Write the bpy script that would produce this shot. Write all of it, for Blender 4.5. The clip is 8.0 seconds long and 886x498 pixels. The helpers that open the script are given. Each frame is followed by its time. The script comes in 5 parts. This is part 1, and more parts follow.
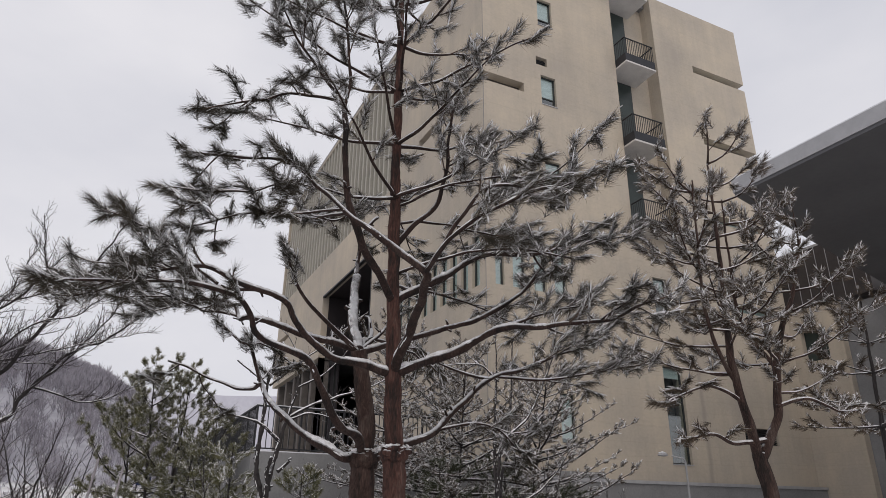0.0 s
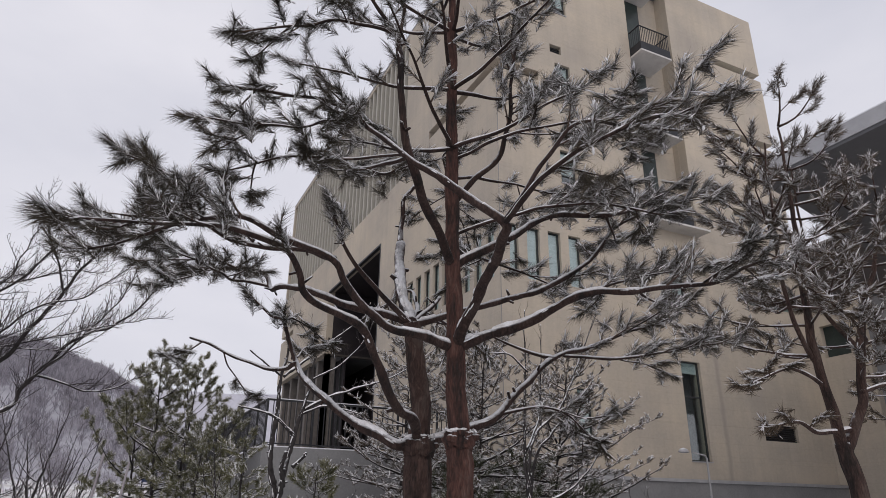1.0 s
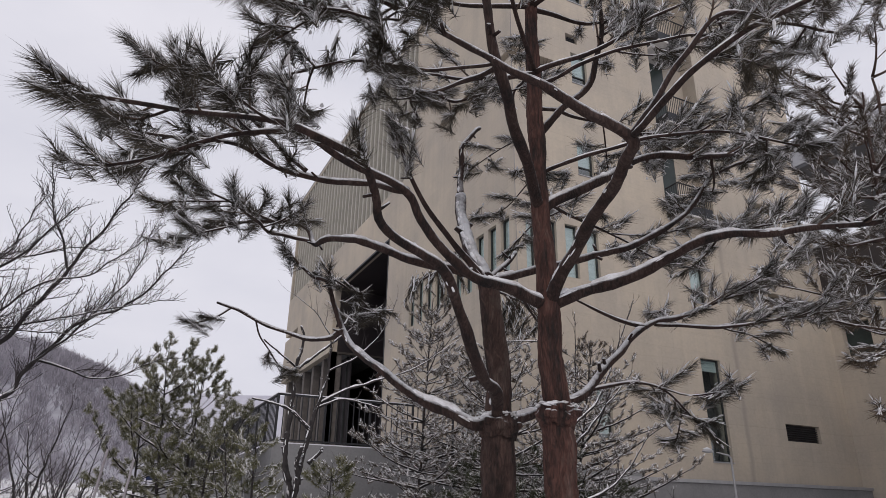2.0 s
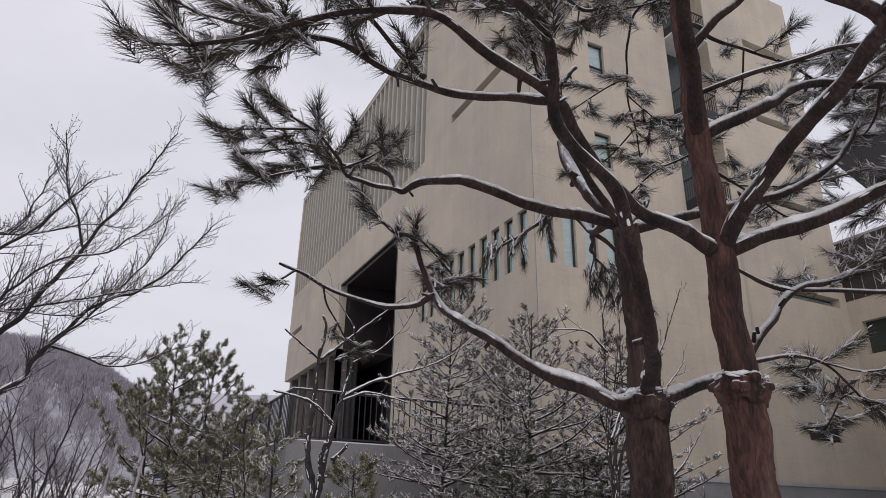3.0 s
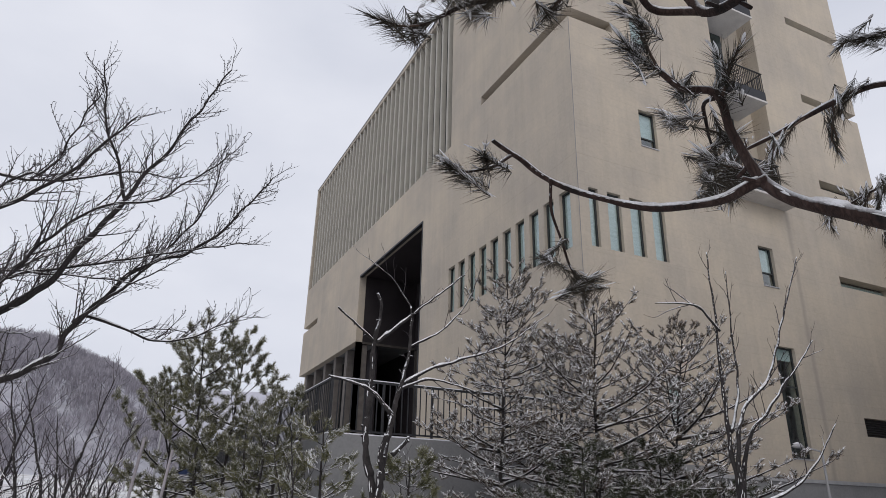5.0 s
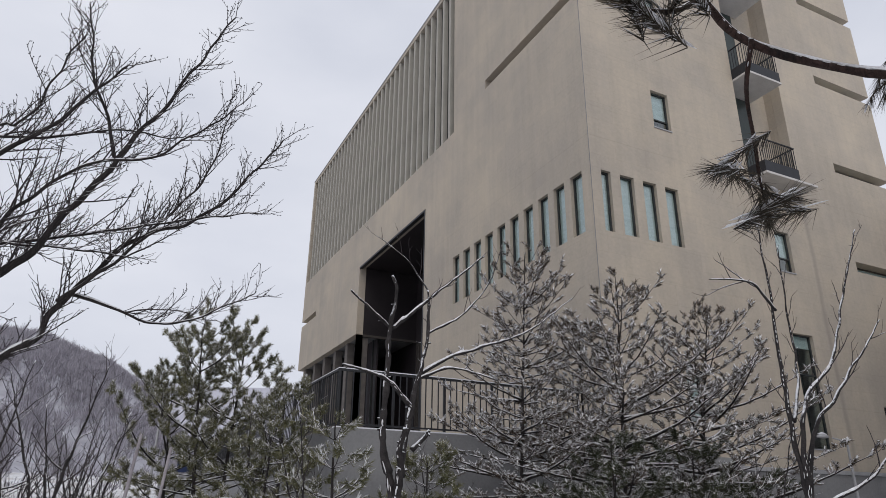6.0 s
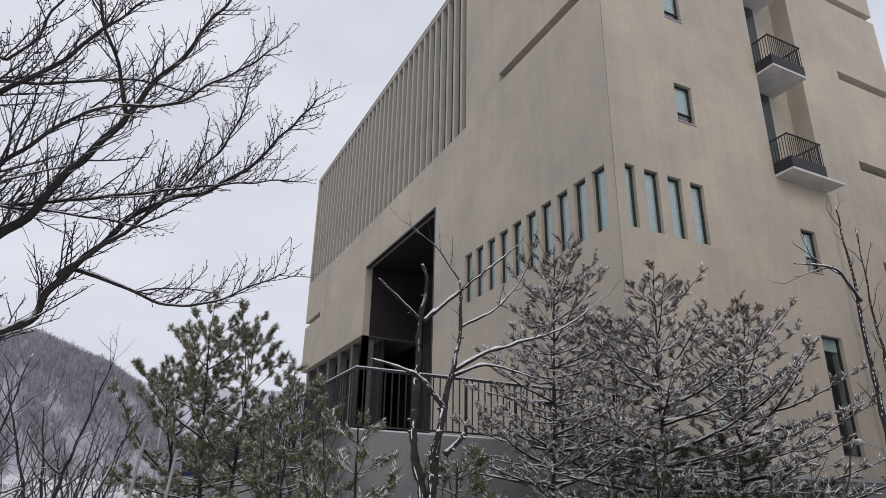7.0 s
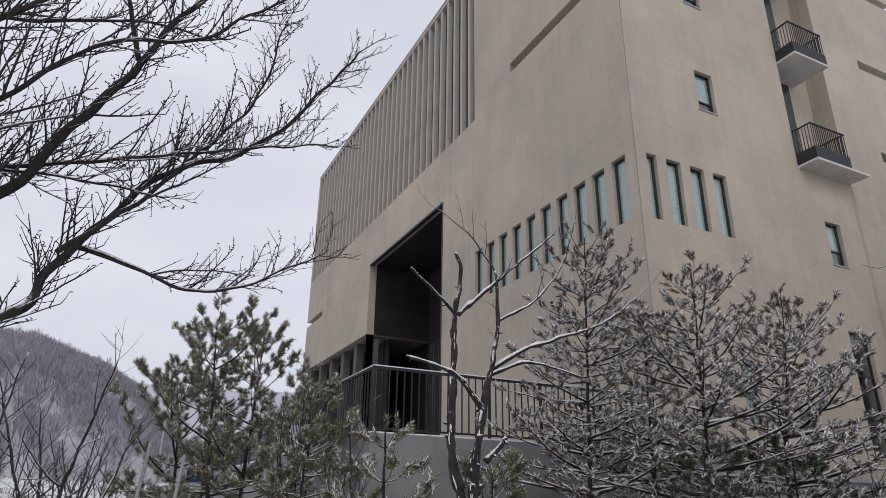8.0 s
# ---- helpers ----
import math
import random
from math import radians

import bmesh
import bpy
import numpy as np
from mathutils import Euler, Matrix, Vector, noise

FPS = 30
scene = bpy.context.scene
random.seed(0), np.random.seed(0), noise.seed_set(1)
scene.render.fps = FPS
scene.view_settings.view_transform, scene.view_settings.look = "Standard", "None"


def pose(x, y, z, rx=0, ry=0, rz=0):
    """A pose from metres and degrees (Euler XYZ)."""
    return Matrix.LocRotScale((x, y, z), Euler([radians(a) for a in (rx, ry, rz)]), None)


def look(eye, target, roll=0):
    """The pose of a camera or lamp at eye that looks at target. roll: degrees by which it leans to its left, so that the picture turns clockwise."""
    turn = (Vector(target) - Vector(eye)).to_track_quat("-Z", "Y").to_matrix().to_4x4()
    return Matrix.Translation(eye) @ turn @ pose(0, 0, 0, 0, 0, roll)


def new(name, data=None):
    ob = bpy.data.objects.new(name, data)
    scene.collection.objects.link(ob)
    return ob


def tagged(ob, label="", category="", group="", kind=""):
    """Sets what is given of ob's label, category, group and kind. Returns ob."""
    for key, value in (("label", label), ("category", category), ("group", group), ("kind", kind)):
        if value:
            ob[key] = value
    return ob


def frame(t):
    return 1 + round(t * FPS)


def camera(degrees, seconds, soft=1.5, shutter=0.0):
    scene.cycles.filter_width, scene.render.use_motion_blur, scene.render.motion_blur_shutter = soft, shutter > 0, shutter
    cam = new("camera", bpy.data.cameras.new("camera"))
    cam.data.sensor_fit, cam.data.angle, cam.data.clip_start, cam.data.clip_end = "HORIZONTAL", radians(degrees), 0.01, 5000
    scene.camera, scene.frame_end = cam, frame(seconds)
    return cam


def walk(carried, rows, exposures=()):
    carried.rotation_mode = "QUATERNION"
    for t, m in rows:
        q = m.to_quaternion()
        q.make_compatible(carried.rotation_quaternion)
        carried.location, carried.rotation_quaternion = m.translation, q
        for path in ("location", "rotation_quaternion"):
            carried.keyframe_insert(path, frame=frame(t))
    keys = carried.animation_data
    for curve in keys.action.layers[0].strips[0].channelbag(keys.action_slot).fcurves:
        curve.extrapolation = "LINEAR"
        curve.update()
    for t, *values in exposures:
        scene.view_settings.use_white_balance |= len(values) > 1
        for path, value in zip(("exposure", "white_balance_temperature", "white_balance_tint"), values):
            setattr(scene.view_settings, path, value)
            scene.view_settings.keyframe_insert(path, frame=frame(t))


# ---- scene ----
cam = camera(67.6, 8.0, soft=0.85)
PATH = [
    (0, (-0.029, 0.058, 1.495), (0.783, 1.728, 2.237), 0.6),
    (0.5, (-0.085, 0.501, 1.487), (0.728, 2.17, 2.232), 0.5),
    (1, (-0.106, 0.939, 1.474), (0.703, 2.612, 2.212), 0.7),
    (2.3, (-0.226, 2.241, 1.397), (0.578, 3.914, 2.143), 1.2),
    (2.5, (-0.281, 2.451, 1.387), (0.526, 4.124, 2.128), 1.5),
    (3, (-0.391, 2.911, 1.409), (0.418, 4.582, 2.153), 1.1),
    (3.5, (-0.515, 3.424, 1.43), (0.292, 5.097, 2.17), 1.0),
    (3.6, (-0.553, 3.521, 1.431), (0.258, 5.198, 2.159), 1.4),
    (4, (-0.715, 3.898, 1.436), (0.094, 5.569, 2.179), 1.2),
    (4.5, (-0.803, 4.32, 1.437), (0.006, 5.991, 2.181), 0.9),
    (4.7, (-0.772, 4.499, 1.44), (0.024, 6.176, 2.184), 1.3),
    (5.8, (-0.776, 5.577, 1.513), (0.04, 7.253, 2.236), 1.0),
    (6, (-0.742, 5.798, 1.53), (0.073, 7.476, 2.252), 0.7),
    (6.5, (-0.766, 6.348, 1.571), (0.05, 8.024, 2.296), 0.9),
    (7, (-0.802, 6.874, 1.597), (0.011, 8.548, 2.33), 1.1),
    (7.5, (-0.841, 7.412, 1.659), (-0.025, 9.086, 2.387), 1.0),
    (8, (-0.894, 7.902, 1.738), (-0.073, 9.572, 2.471), 0.8),
]
walk(cam, [(t, look(eye, target, roll)) for t, eye, target, roll in PATH],
     exposures=[(0, 0.0, 6750, 13), (1, 0.0, 6600, 15), (3, 0.0, 6580, 16), (4.5, 0.06, 6450, 13), (6, 0.0, 6400, 12), (8, 0.0, 6400, 13)])
# ---- world and light: an even overcast winter sky ----
world = bpy.data.worlds.new("overcast_sky")
scene.world = world
world.use_nodes = True
wn, wl = world.node_tree.nodes, world.node_tree.links
wn.clear()
w_out = wn.new("ShaderNodeOutputWorld")
w_bg = wn.new("ShaderNodeBackground")
w_sky = wn.new("ShaderNodeTexSky")
w_sky.sky_type = "NISHITA"
w_sky.sun_disc = False
w_sky.sun_elevation, w_sky.sun_rotation = radians(35), radians(200)
w_sky.dust_density = 6.0
w_gain = wn.new("ShaderNodeVectorMath")
w_gain.operation = "SCALE"
w_gain.inputs["Scale"].default_value = 0.07
w_noise = wn.new("ShaderNodeTexNoise")
w_noise.inputs["Scale"].default_value = 2.2
w_noise.inputs["Detail"].default_value = 5.0
w_map = wn.new("ShaderNodeMapping")
w_map.inputs["Scale"].default_value = (1.0, 1.0, 2.2)
w_tc = wn.new("ShaderNodeTexCoord")
w_ramp = wn.new("ShaderNodeValToRGB")
w_ramp.color_ramp.elements[0].position, w_ramp.color_ramp.elements[0].color = 0.3, (0.60, 0.63, 0.70, 1)
w_ramp.color_ramp.elements[1].position, w_ramp.color_ramp.elements[1].color = 0.7, (0.76, 0.78, 0.83, 1)
w_mix = wn.new("ShaderNodeMix")
w_mix.data_type = "RGBA"
w_mix.inputs["Factor"].default_value = 0.92
wl.new(w_tc.outputs["Generated"], w_map.inputs["Vector"])
wl.new(w_map.outputs["Vector"], w_noise.inputs["Vector"])
wl.new(w_noise.outputs["Fac"], w_ramp.inputs["Fac"])
wl.new(w_sky.outputs["Color"], w_gain.inputs[0])
wl.new(w_gain.outputs["Vector"], w_mix.inputs["A"])
wl.new(w_ramp.outputs["Color"], w_mix.inputs["B"])
wl.new(w_mix.outputs["Result"], w_bg.inputs["Color"])
w_bg.inputs["Strength"].default_value = 1.08
wl.new(w_bg.outputs["Background"], w_out.inputs["Surface"])

sun_data = bpy.data.lights.new("sun", "SUN")
sun_data.energy, sun_data.angle, sun_data.color = 0.5, radians(30), (1.0, 0.96, 0.9)
sun = new("sun", sun_data)
sun.matrix_world = look((-20, -55, 50), (0, 0, 0))


# ---- materials ----
def mat(name, base, other=None, rough=0.8, scale=3.0, fine=40.0, bump=0.3, depth=0.01, metal=0.0, stretch=(1, 1, 1),
        island=0.0, snow=0.0, snow_edge=(0.45, 0.75), spec=0.3):
    """A rough surface that varies at two scales; snow lies on what faces up where snow > 0."""
    m = bpy.data.materials.new(name)
    m.use_nodes = True
    n, k = m.node_tree.nodes, m.node_tree.links
    b = n["Principled BSDF"]
    b.inputs["Roughness"].default_value = rough
    b.inputs["Metallic"].default_value = metal
    b.inputs["Specular IOR Level"].default_value = spec
    tc = n.new("ShaderNodeTexCoord")
    mp = n.new("ShaderNodeMapping")
    mp.inputs["Scale"].default_value = stretch
    k.new(tc.outputs["Object"], mp.inputs["Vector"])
    big = n.new("ShaderNodeTexNoise")
    big.inputs["Scale"].default_value, big.inputs["Detail"].default_value = scale, 6.0
    sm = n.new("ShaderNodeTexNoise")
    sm.inputs["Scale"].default_value, sm.inputs["Detail"].default_value = fine, 4.0
    k.new(mp.outputs["Vector"], big.inputs["Vector"])
    k.new(mp.outputs["Vector"], sm.inputs["Vector"])
    ramp = n.new("ShaderNodeValToRGB")
    other = other or tuple(c * 0.7 for c in base)
    ramp.color_ramp.elements[0].position, ramp.color_ramp.elements[0].color = 0.32, (*other, 1)
    ramp.color_ramp.elements[1].position, ramp.color_ramp.elements[1].color = 0.68, (*base, 1)
    add = n.new("ShaderNodeMath")
    add.operation = "MULTIPLY_ADD"
    k.new(sm.outputs["Fac"], add.inputs[0])
    add.inputs[1].default_value = 0.45
    half = n.new("ShaderNodeMath")
    half.operation = "MULTIPLY_ADD"
    k.new(big.outputs["Fac"], half.inputs[0])
    half.inputs[1].default_value, half.inputs[2].default_value = 1.0, -0.22
    k.new(half.outputs[0], add.inputs[2])
    k.new(add.outputs[0], ramp.inputs["Fac"])
    colour = ramp.outputs["Color"]
    if island:
        geo = n.new("ShaderNodeNewGeometry")
        hsv = n.new("ShaderNodeHueSaturation")
        mr = n.new("ShaderNodeMapRange")
        mr.inputs["To Min"].default_value, mr.inputs["To Max"].default_value = 1 - island, 1 + island
        k.new(geo.outputs["Random Per Island"], mr.inputs["Value"])
        k.new(mr.outputs["Result"], hsv.inputs["Value"])
        k.new(colour, hsv.inputs["Color"])
        colour = hsv.outputs["Color"]
    if snow:
        geo2 = n.new("ShaderNodeNewGeometry")
        sep = n.new("ShaderNodeSeparateXYZ")
        k.new(geo2.outputs["Normal"], sep.inputs[0])
        sn = n.new("ShaderNodeTexNoise")
        sn.inputs["Scale"].default_value, sn.inputs["Detail"].default_value, sn.inputs["Roughness"].default_value = 14.0, 7.0, 0.72
        k.new(tc.outputs["Object"], sn.inputs["Vector"])
        sa = n.new("ShaderNodeMath")
        sa.operation = "MULTIPLY_ADD"
        k.new(sn.outputs["Fac"], sa.inputs[0])
        sa.inputs[1].default_value = 0.9
        sb = n.new("ShaderNodeMath")
        sb.operation = "ADD"
        k.new(sep.outputs["Z"], sb.inputs[0])
        sb.inputs[1].default_value = -0.45
        k.new(sb.outputs[0], sa.inputs[2])
        sr = n.new("ShaderNodeMapRange")
        sr.inputs["From Min"].default_value, sr.inputs["From Max"].default_value = snow_edge
        sr.inputs["To Max"].default_value = snow
        k.new(sa.outputs[0], sr.inputs["Value"])
        mx = n.new("ShaderNodeMix")
        mx.data_type = "RGBA"
        k.new(sr.outputs["Result"], mx.inputs["Factor"])
        k.new(colour, mx.inputs["A"])
        mx.inputs["B"].default_value = (0.80, 0.81, 0.83, 1)
        colour = mx.outputs["Result"]
    k.new(colour, b.inputs["Base Color"])
    if bump:
        bp = n.new("ShaderNodeBump")
        bp.inputs["Strength"].default_value, bp.inputs["Distance"].default_value = bump, depth
        k.new(add.outputs[0], bp.inputs["Height"])
        k.new(bp.outputs["Normal"], b.inputs["Normal"])
    return m


def bark_material(name, plate, crack, red, snow, edge=(0.48, 0.74)):
    """Pine bark: plates parted by dark cracks, redder in patches, with snow on what faces up."""
    m = mat(name, plate, crack, rough=0.95, scale=9.0, fine=75.0, bump=1.0, depth=0.022, stretch=(1, 1, 0.2), snow=snow,
            snow_edge=edge)
    n, k = m.node_tree.nodes, m.node_tree.links
    b = n["Principled BSDF"]
    ramp = [x for x in n if x.bl_idname == "ShaderNodeValToRGB"][0]
    mid = ramp.color_ramp.elements.new(0.52)
    mid.color = (*red, 1)
    mp = [x for x in n if x.bl_idname == "ShaderNodeMapping"][0]
    warp = n.new("ShaderNodeTexNoise")
    warp.inputs["Scale"].default_value, warp.inputs["Detail"].default_value = 11.0, 5.0
    k.new(mp.outputs["Vector"], warp.inputs["Vector"])
    bend = n.new("ShaderNodeVectorMath")
    bend.operation = "MULTIPLY_ADD"
    k.new(warp.outputs["Color"], bend.inputs[0])
    bend.inputs[1].default_value = (0.2, 0.2, 0.2)
    k.new(mp.outputs["Vector"], bend.inputs[2])
    vor = n.new("ShaderNodeTexVoronoi")
    vor.feature = "DISTANCE_TO_EDGE"
    vor.inputs["Scale"].default_value = 34.0
    vor.inputs["Randomness"].default_value = 1.0
    k.new(bend.outputs["Vector"], vor.inputs["Vector"])
    mr = n.new("ShaderNodeMapRange")
    mr.inputs["From Max"].default_value = 0.30
    mr.inputs["To Min"].default_value = 0.6
    k.new(vor.outputs["Distance"], mr.inputs["Value"])
    target = [l for l in k if l.to_socket == b.inputs["Base Color"]][0].from_node
    into = target.inputs["A"]
    src = [l for l in k if l.to_socket == into][0].from_socket
    mul = n.new("ShaderNodeVectorMath")
    mul.operation = "SCALE"
    k.new(src, mul.inputs[0])
    k.new(mr.outputs["Result"], mul.inputs["Scale"])
    k.new(mul.outputs["Vector"], into)
    bp = [x for x in n if x.bl_idname == "ShaderNodeBump"][0]
    bp2 = n.new("ShaderNodeBump")
    bp2.inputs["Strength"].default_value, bp2.inputs["Distance"].default_value = 0.7, 0.008
    k.new(mr.outputs["Result"], bp2.inputs["Height"])
    k.new(bp.outputs["Normal"], bp2.inputs["Normal"])
    k.new(bp2.outputs["Normal"], b.inputs["Normal"])
    return m


def glass_material(name, tint):
    m = bpy.data.materials.new(name)
    m.use_nodes = True
    n, k = m.node_tree.nodes, m.node_tree.links
    n.clear()
    out = n.new("ShaderNodeOutputMaterial")
    mix = n.new("ShaderNodeMixShader")
    tr = n.new("ShaderNodeBsdfTransparent")
    tr.inputs["Color"].default_value = (*tint, 1)
    gl = n.new("ShaderNodeBsdfGlossy")
    gl.inputs["Roughness"].default_value = 0.03
    mix.inputs["Fac"].default_value = 0.14
    k.new(tr.outputs["BSDF"], mix.inputs[1])
    k.new(gl.outputs["BSDF"], mix.inputs[2])
    k.new(mix.outputs["Shader"], out.inputs["Surface"])
    return m


def facade_material(name):
    """Warm grey cast wall: cloudy patches, faint lift lines, rain streaks and fine grain."""
    m = mat(name, (0.520, 0.458, 0.374), (0.434, 0.388, 0.328), rough=0.9, scale=0.22, fine=9.0, bump=0.15, depth=0.01, stretch=(1, 1, 1.3))
    n, k = m.node_tree.nodes, m.node_tree.links
    b = n["Principled BSDF"]
    tc = [x for x in n if x.bl_idname == "ShaderNodeTexCoord"][0]
    link = [l for l in k if l.to_socket == b.inputs["Base Color"]][0]
    colour = link.from_socket
    mp = n.new("ShaderNodeMapping")
    mp.inputs["Scale"].default_value = (2.5, 2.5, 0.12)
    st = n.new("ShaderNodeTexNoise")
    st.inputs["Scale"].default_value, st.inputs["Detail"].default_value = 1.2, 6.0
    k.new(tc.outputs["Object"], mp.inputs["Vector"])
    k.new(mp.outputs["Vector"], st.inputs["Vector"])
    mr = n.new("ShaderNodeMapRange")
    mr.inputs["From Min"].default_value, mr.inputs["From Max"].default_value = 0.3, 0.7
    mr.inputs["To Min"].default_value, mr.inputs["To Max"].default_value = 0.95, 1.03
    k.new(st.outputs["Fac"], mr.inputs["Value"])
    cl = n.new("ShaderNodeTexNoise")
    cl.inputs["Scale"].default_value, cl.inputs["Detail"].default_value, cl.inputs["Roughness"].default_value = 0.55, 5.0, 0.62
    k.new(tc.outputs["Object"], cl.inputs["Vector"])
    cr = n.new("ShaderNodeValToRGB")
    cr.color_ramp.elements[0].position, cr.color_ramp.elements[0].color = 0.36, (0.925, 0.925, 0.935, 1)
    cr.color_ramp.elements[1].position, cr.color_ramp.elements[1].color = 0.64, (1.045, 1.03, 1.0, 1)
    k.new(cl.outputs["Fac"], cr.inputs["Fac"])
    cm = n.new("ShaderNodeVectorMath")
    cm.operation = "MULTIPLY"
    k.new(colour, cm.inputs[0])
    k.new(cr.outputs["Color"], cm.inputs[1])
    colour = cm.outputs["Vector"]
    wv = n.new("ShaderNodeTexWave")
    wv.bands_direction = "Z"
    wv.wave_profile = "SAW"
    wv.inputs["Scale"].default_value = 0.26
    wv.inputs["Distortion"].default_value = 0.9
    wv.inputs["Detail"].default_value = 3.0
    k.new(tc.outputs["Object"], wv.inputs["Vector"])
    lr = n.new("ShaderNodeMapRange")
    lr.inputs["From Max"].default_value = 0.05
    lr.inputs["To Min"].default_value = 0.95
    k.new(wv.outputs["Fac"], lr.inputs["Value"])
    mm = n.new("ShaderNodeMath")
    mm.operation = "MULTIPLY"
    k.new(mr.outputs["Result"], mm.inputs[0])
    k.new(lr.outputs["Result"], mm.inputs[1])
    sc = n.new("ShaderNodeVectorMath")
    sc.operation = "SCALE"
    k.new(colour, sc.inputs[0])
    k.new(mm.outputs[0], sc.inputs["Scale"])
    # large stone slabs with hairline joints, each of a slightly different tone
    sep = n.new("ShaderNodeSeparateXYZ")
    k.new(tc.outputs["Object"], sep.inputs[0])
    run = n.new("ShaderNodeMath")
    run.operation = "ADD"
    k.new(sep.outputs["X"], run.inputs[0])
    k.new(sep.outputs["Y"], run.inputs[1])
    uv = n.new("ShaderNodeCombineXYZ")
    k.new(run.outputs[0], uv.inputs["X"])
    k.new(sep.outputs["Z"], uv.inputs["Y"])
    slab = n.new("ShaderNodeTexBrick")
    slab.inputs["Scale"].default_value = 1.0
    slab.inputs["Brick Width"].default_value, slab.inputs["Row Height"].default_value = 1.35, 0.70
    slab.inputs["Mortar Size"].default_value, slab.inputs["Mortar Smooth"].default_value = 0.007, 0.2
    slab.inputs["Color1"].default_value, slab.inputs["Color2"].default_value = (0.982, 0.982, 0.985, 1), (1.018, 1.016, 1.01, 1)
    slab.inputs["Mortar"].default_value = (0.925, 0.92, 0.915, 1)
    k.new(uv.outputs[0], slab.inputs["Vector"])
    tone = n.new("ShaderNodeVectorMath")
    tone.operation = "MULTIPLY"
    k.new(sc.outputs["Vector"], tone.inputs[0])
    k.new(slab.outputs["Color"], tone.inputs[1])
    # a drip stain below the end of the lowest balcony slab
    wander = n.new("ShaderNodeTexNoise")
    wander.inputs["Scale"].default_value, wander.inputs["Detail"].default_value = 0.9, 4.0
    k.new(tc.outputs["Object"], wander.inputs["Vector"])
    off = n.new("ShaderNodeMath")
    off.operation = "MULTIPLY_ADD"
    off.inputs[1].default_value, off.inputs[2].default_value = 0.22, -22.86
    k.new(wander.outputs["Fac"], off.inputs[0])
    dist = n.new("ShaderNodeMath")
    dist.operation = "ADD"
    k.new(sep.outputs["X"], dist.inputs[0])
    k.new(off.outputs[0], dist.inputs[1])
    away = n.new("ShaderNodeMath")
    away.operation = "ABSOLUTE"
    k.new(dist.outputs[0], away.inputs[0])
    near = n.new("ShaderNodeMapRange")
    near.inputs["From Min"].default_value, near.inputs["From Max"].default_value = 0.03, 0.17
    near.inputs["To Min"].default_value, near.inputs["To Max"].default_value = 0.45, 0.0
    k.new(away.outputs[0], near.inputs["Value"])
    below = n.new("ShaderNodeMapRange")
    below.inputs["From Min"].default_value, below.inputs["From Max"].default_value = 13.4, 13.3
    k.new(sep.outputs["Z"], below.inputs["Value"])
    drip = n.new("ShaderNodeMath")
    drip.operation = "MULTIPLY"
    k.new(near.outputs["Result"], drip.inputs[0])
    k.new(below.outputs["Result"], drip.inputs[1])
    wet = n.new("ShaderNodeMix")
    wet.data_type = "RGBA"
    k.new(drip.outputs[0], wet.inputs["Factor"])
    k.new(tone.outputs["Vector"], wet.inputs["A"])
    wet.inputs["B"].default_value = (0.26, 0.235, 0.215, 1)
    k.new(wet.outputs["Result"], b.inputs["Base Color"])
    return m


M_WALL = facade_material("warm_grey_wall")
M_FIN = mat("fin_concrete", (0.47, 0.445, 0.39), (0.38, 0.362, 0.32), scale=0.8, fine=14)
# near-black: the shading of the gaps between the fins is put into this colour
M_RECESS = mat("recess_gap_dark", (0.036, 0.038, 0.034), (0.024, 0.026, 0.023), scale=0.8, fine=14)
M_CONC = mat("grey_concrete", (0.26, 0.26, 0.26), (0.19, 0.19, 0.195), scale=0.7, fine=18, bump=0.25)
M_DARK = mat("dark_cladding", (0.030, 0.026, 0.026), (0.018, 0.016, 0.017), rough=0.55, scale=1.5, fine=20)
# one near-black for porch lining and base glazing; the opening's darkness is this colour
M_PORCH = mat("near_black_porch", (0.034, 0.028, 0.030), (0.022, 0.018, 0.020), rough=0.6, scale=0.6, fine=12, bump=0.2)
M_COLUMN = mat("brown_grey_column", (0.17, 0.152, 0.14), (0.12, 0.108, 0.10), rough=0.8)
M_SLOT = mat("slot_lining", (0.10, 0.088, 0.078), rough=0.8)
M_METAL = mat("black_painted_steel", (0.030, 0.031, 0.034), rough=0.45, scale=6, fine=60, bump=0.1)
M_FASCIA = mat("charcoal_steel_sheet", (0.030, 0.031, 0.036), rough=0.5, scale=2, fine=30, bump=0.1)
M_SOFFIT = mat("white_soffit_paint", (0.62, 0.60, 0.57), (0.5, 0.48, 0.46), scale=1.5, fine=20, bump=0.1)
M_FRAME = mat("window_frame_paint", (0.05, 0.055, 0.055), rough=0.4, bump=0.05)
M_BLIND = mat("pale_green_blind_and_reflection", (0.62, 0.66, 0.66), (0.50, 0.545, 0.54), rough=0.9, scale=2, fine=30, stretch=(1, 1, 6))
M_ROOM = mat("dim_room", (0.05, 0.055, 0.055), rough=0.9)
M_DARK_GLASS = mat("dark_green_glazing", (0.040, 0.054, 0.050), (0.026, 0.036, 0.034), rough=0.3, scale=1.2, fine=10, bump=0.02, spec=0.3)
M_GLASS = glass_material("green_tinted_glass", (0.87, 0.93, 0.925))
M_CANOPY = mat("grey_canopy_sheet", (0.115, 0.115, 0.12), (0.095, 0.095, 0.10), rough=0.6, scale=0.4, fine=6, bump=0.05)
M_EDGE = mat("light_metal_edge", (0.42, 0.42, 0.43), (0.35, 0.35, 0.36), rough=0.5, metal=0.3, bump=0.05)
M_CLAD = mat("brown_metal_cladding", (0.050, 0.043, 0.042), (0.035, 0.03, 0.03), rough=0.5, scale=0.8, fine=8, bump=0.05)
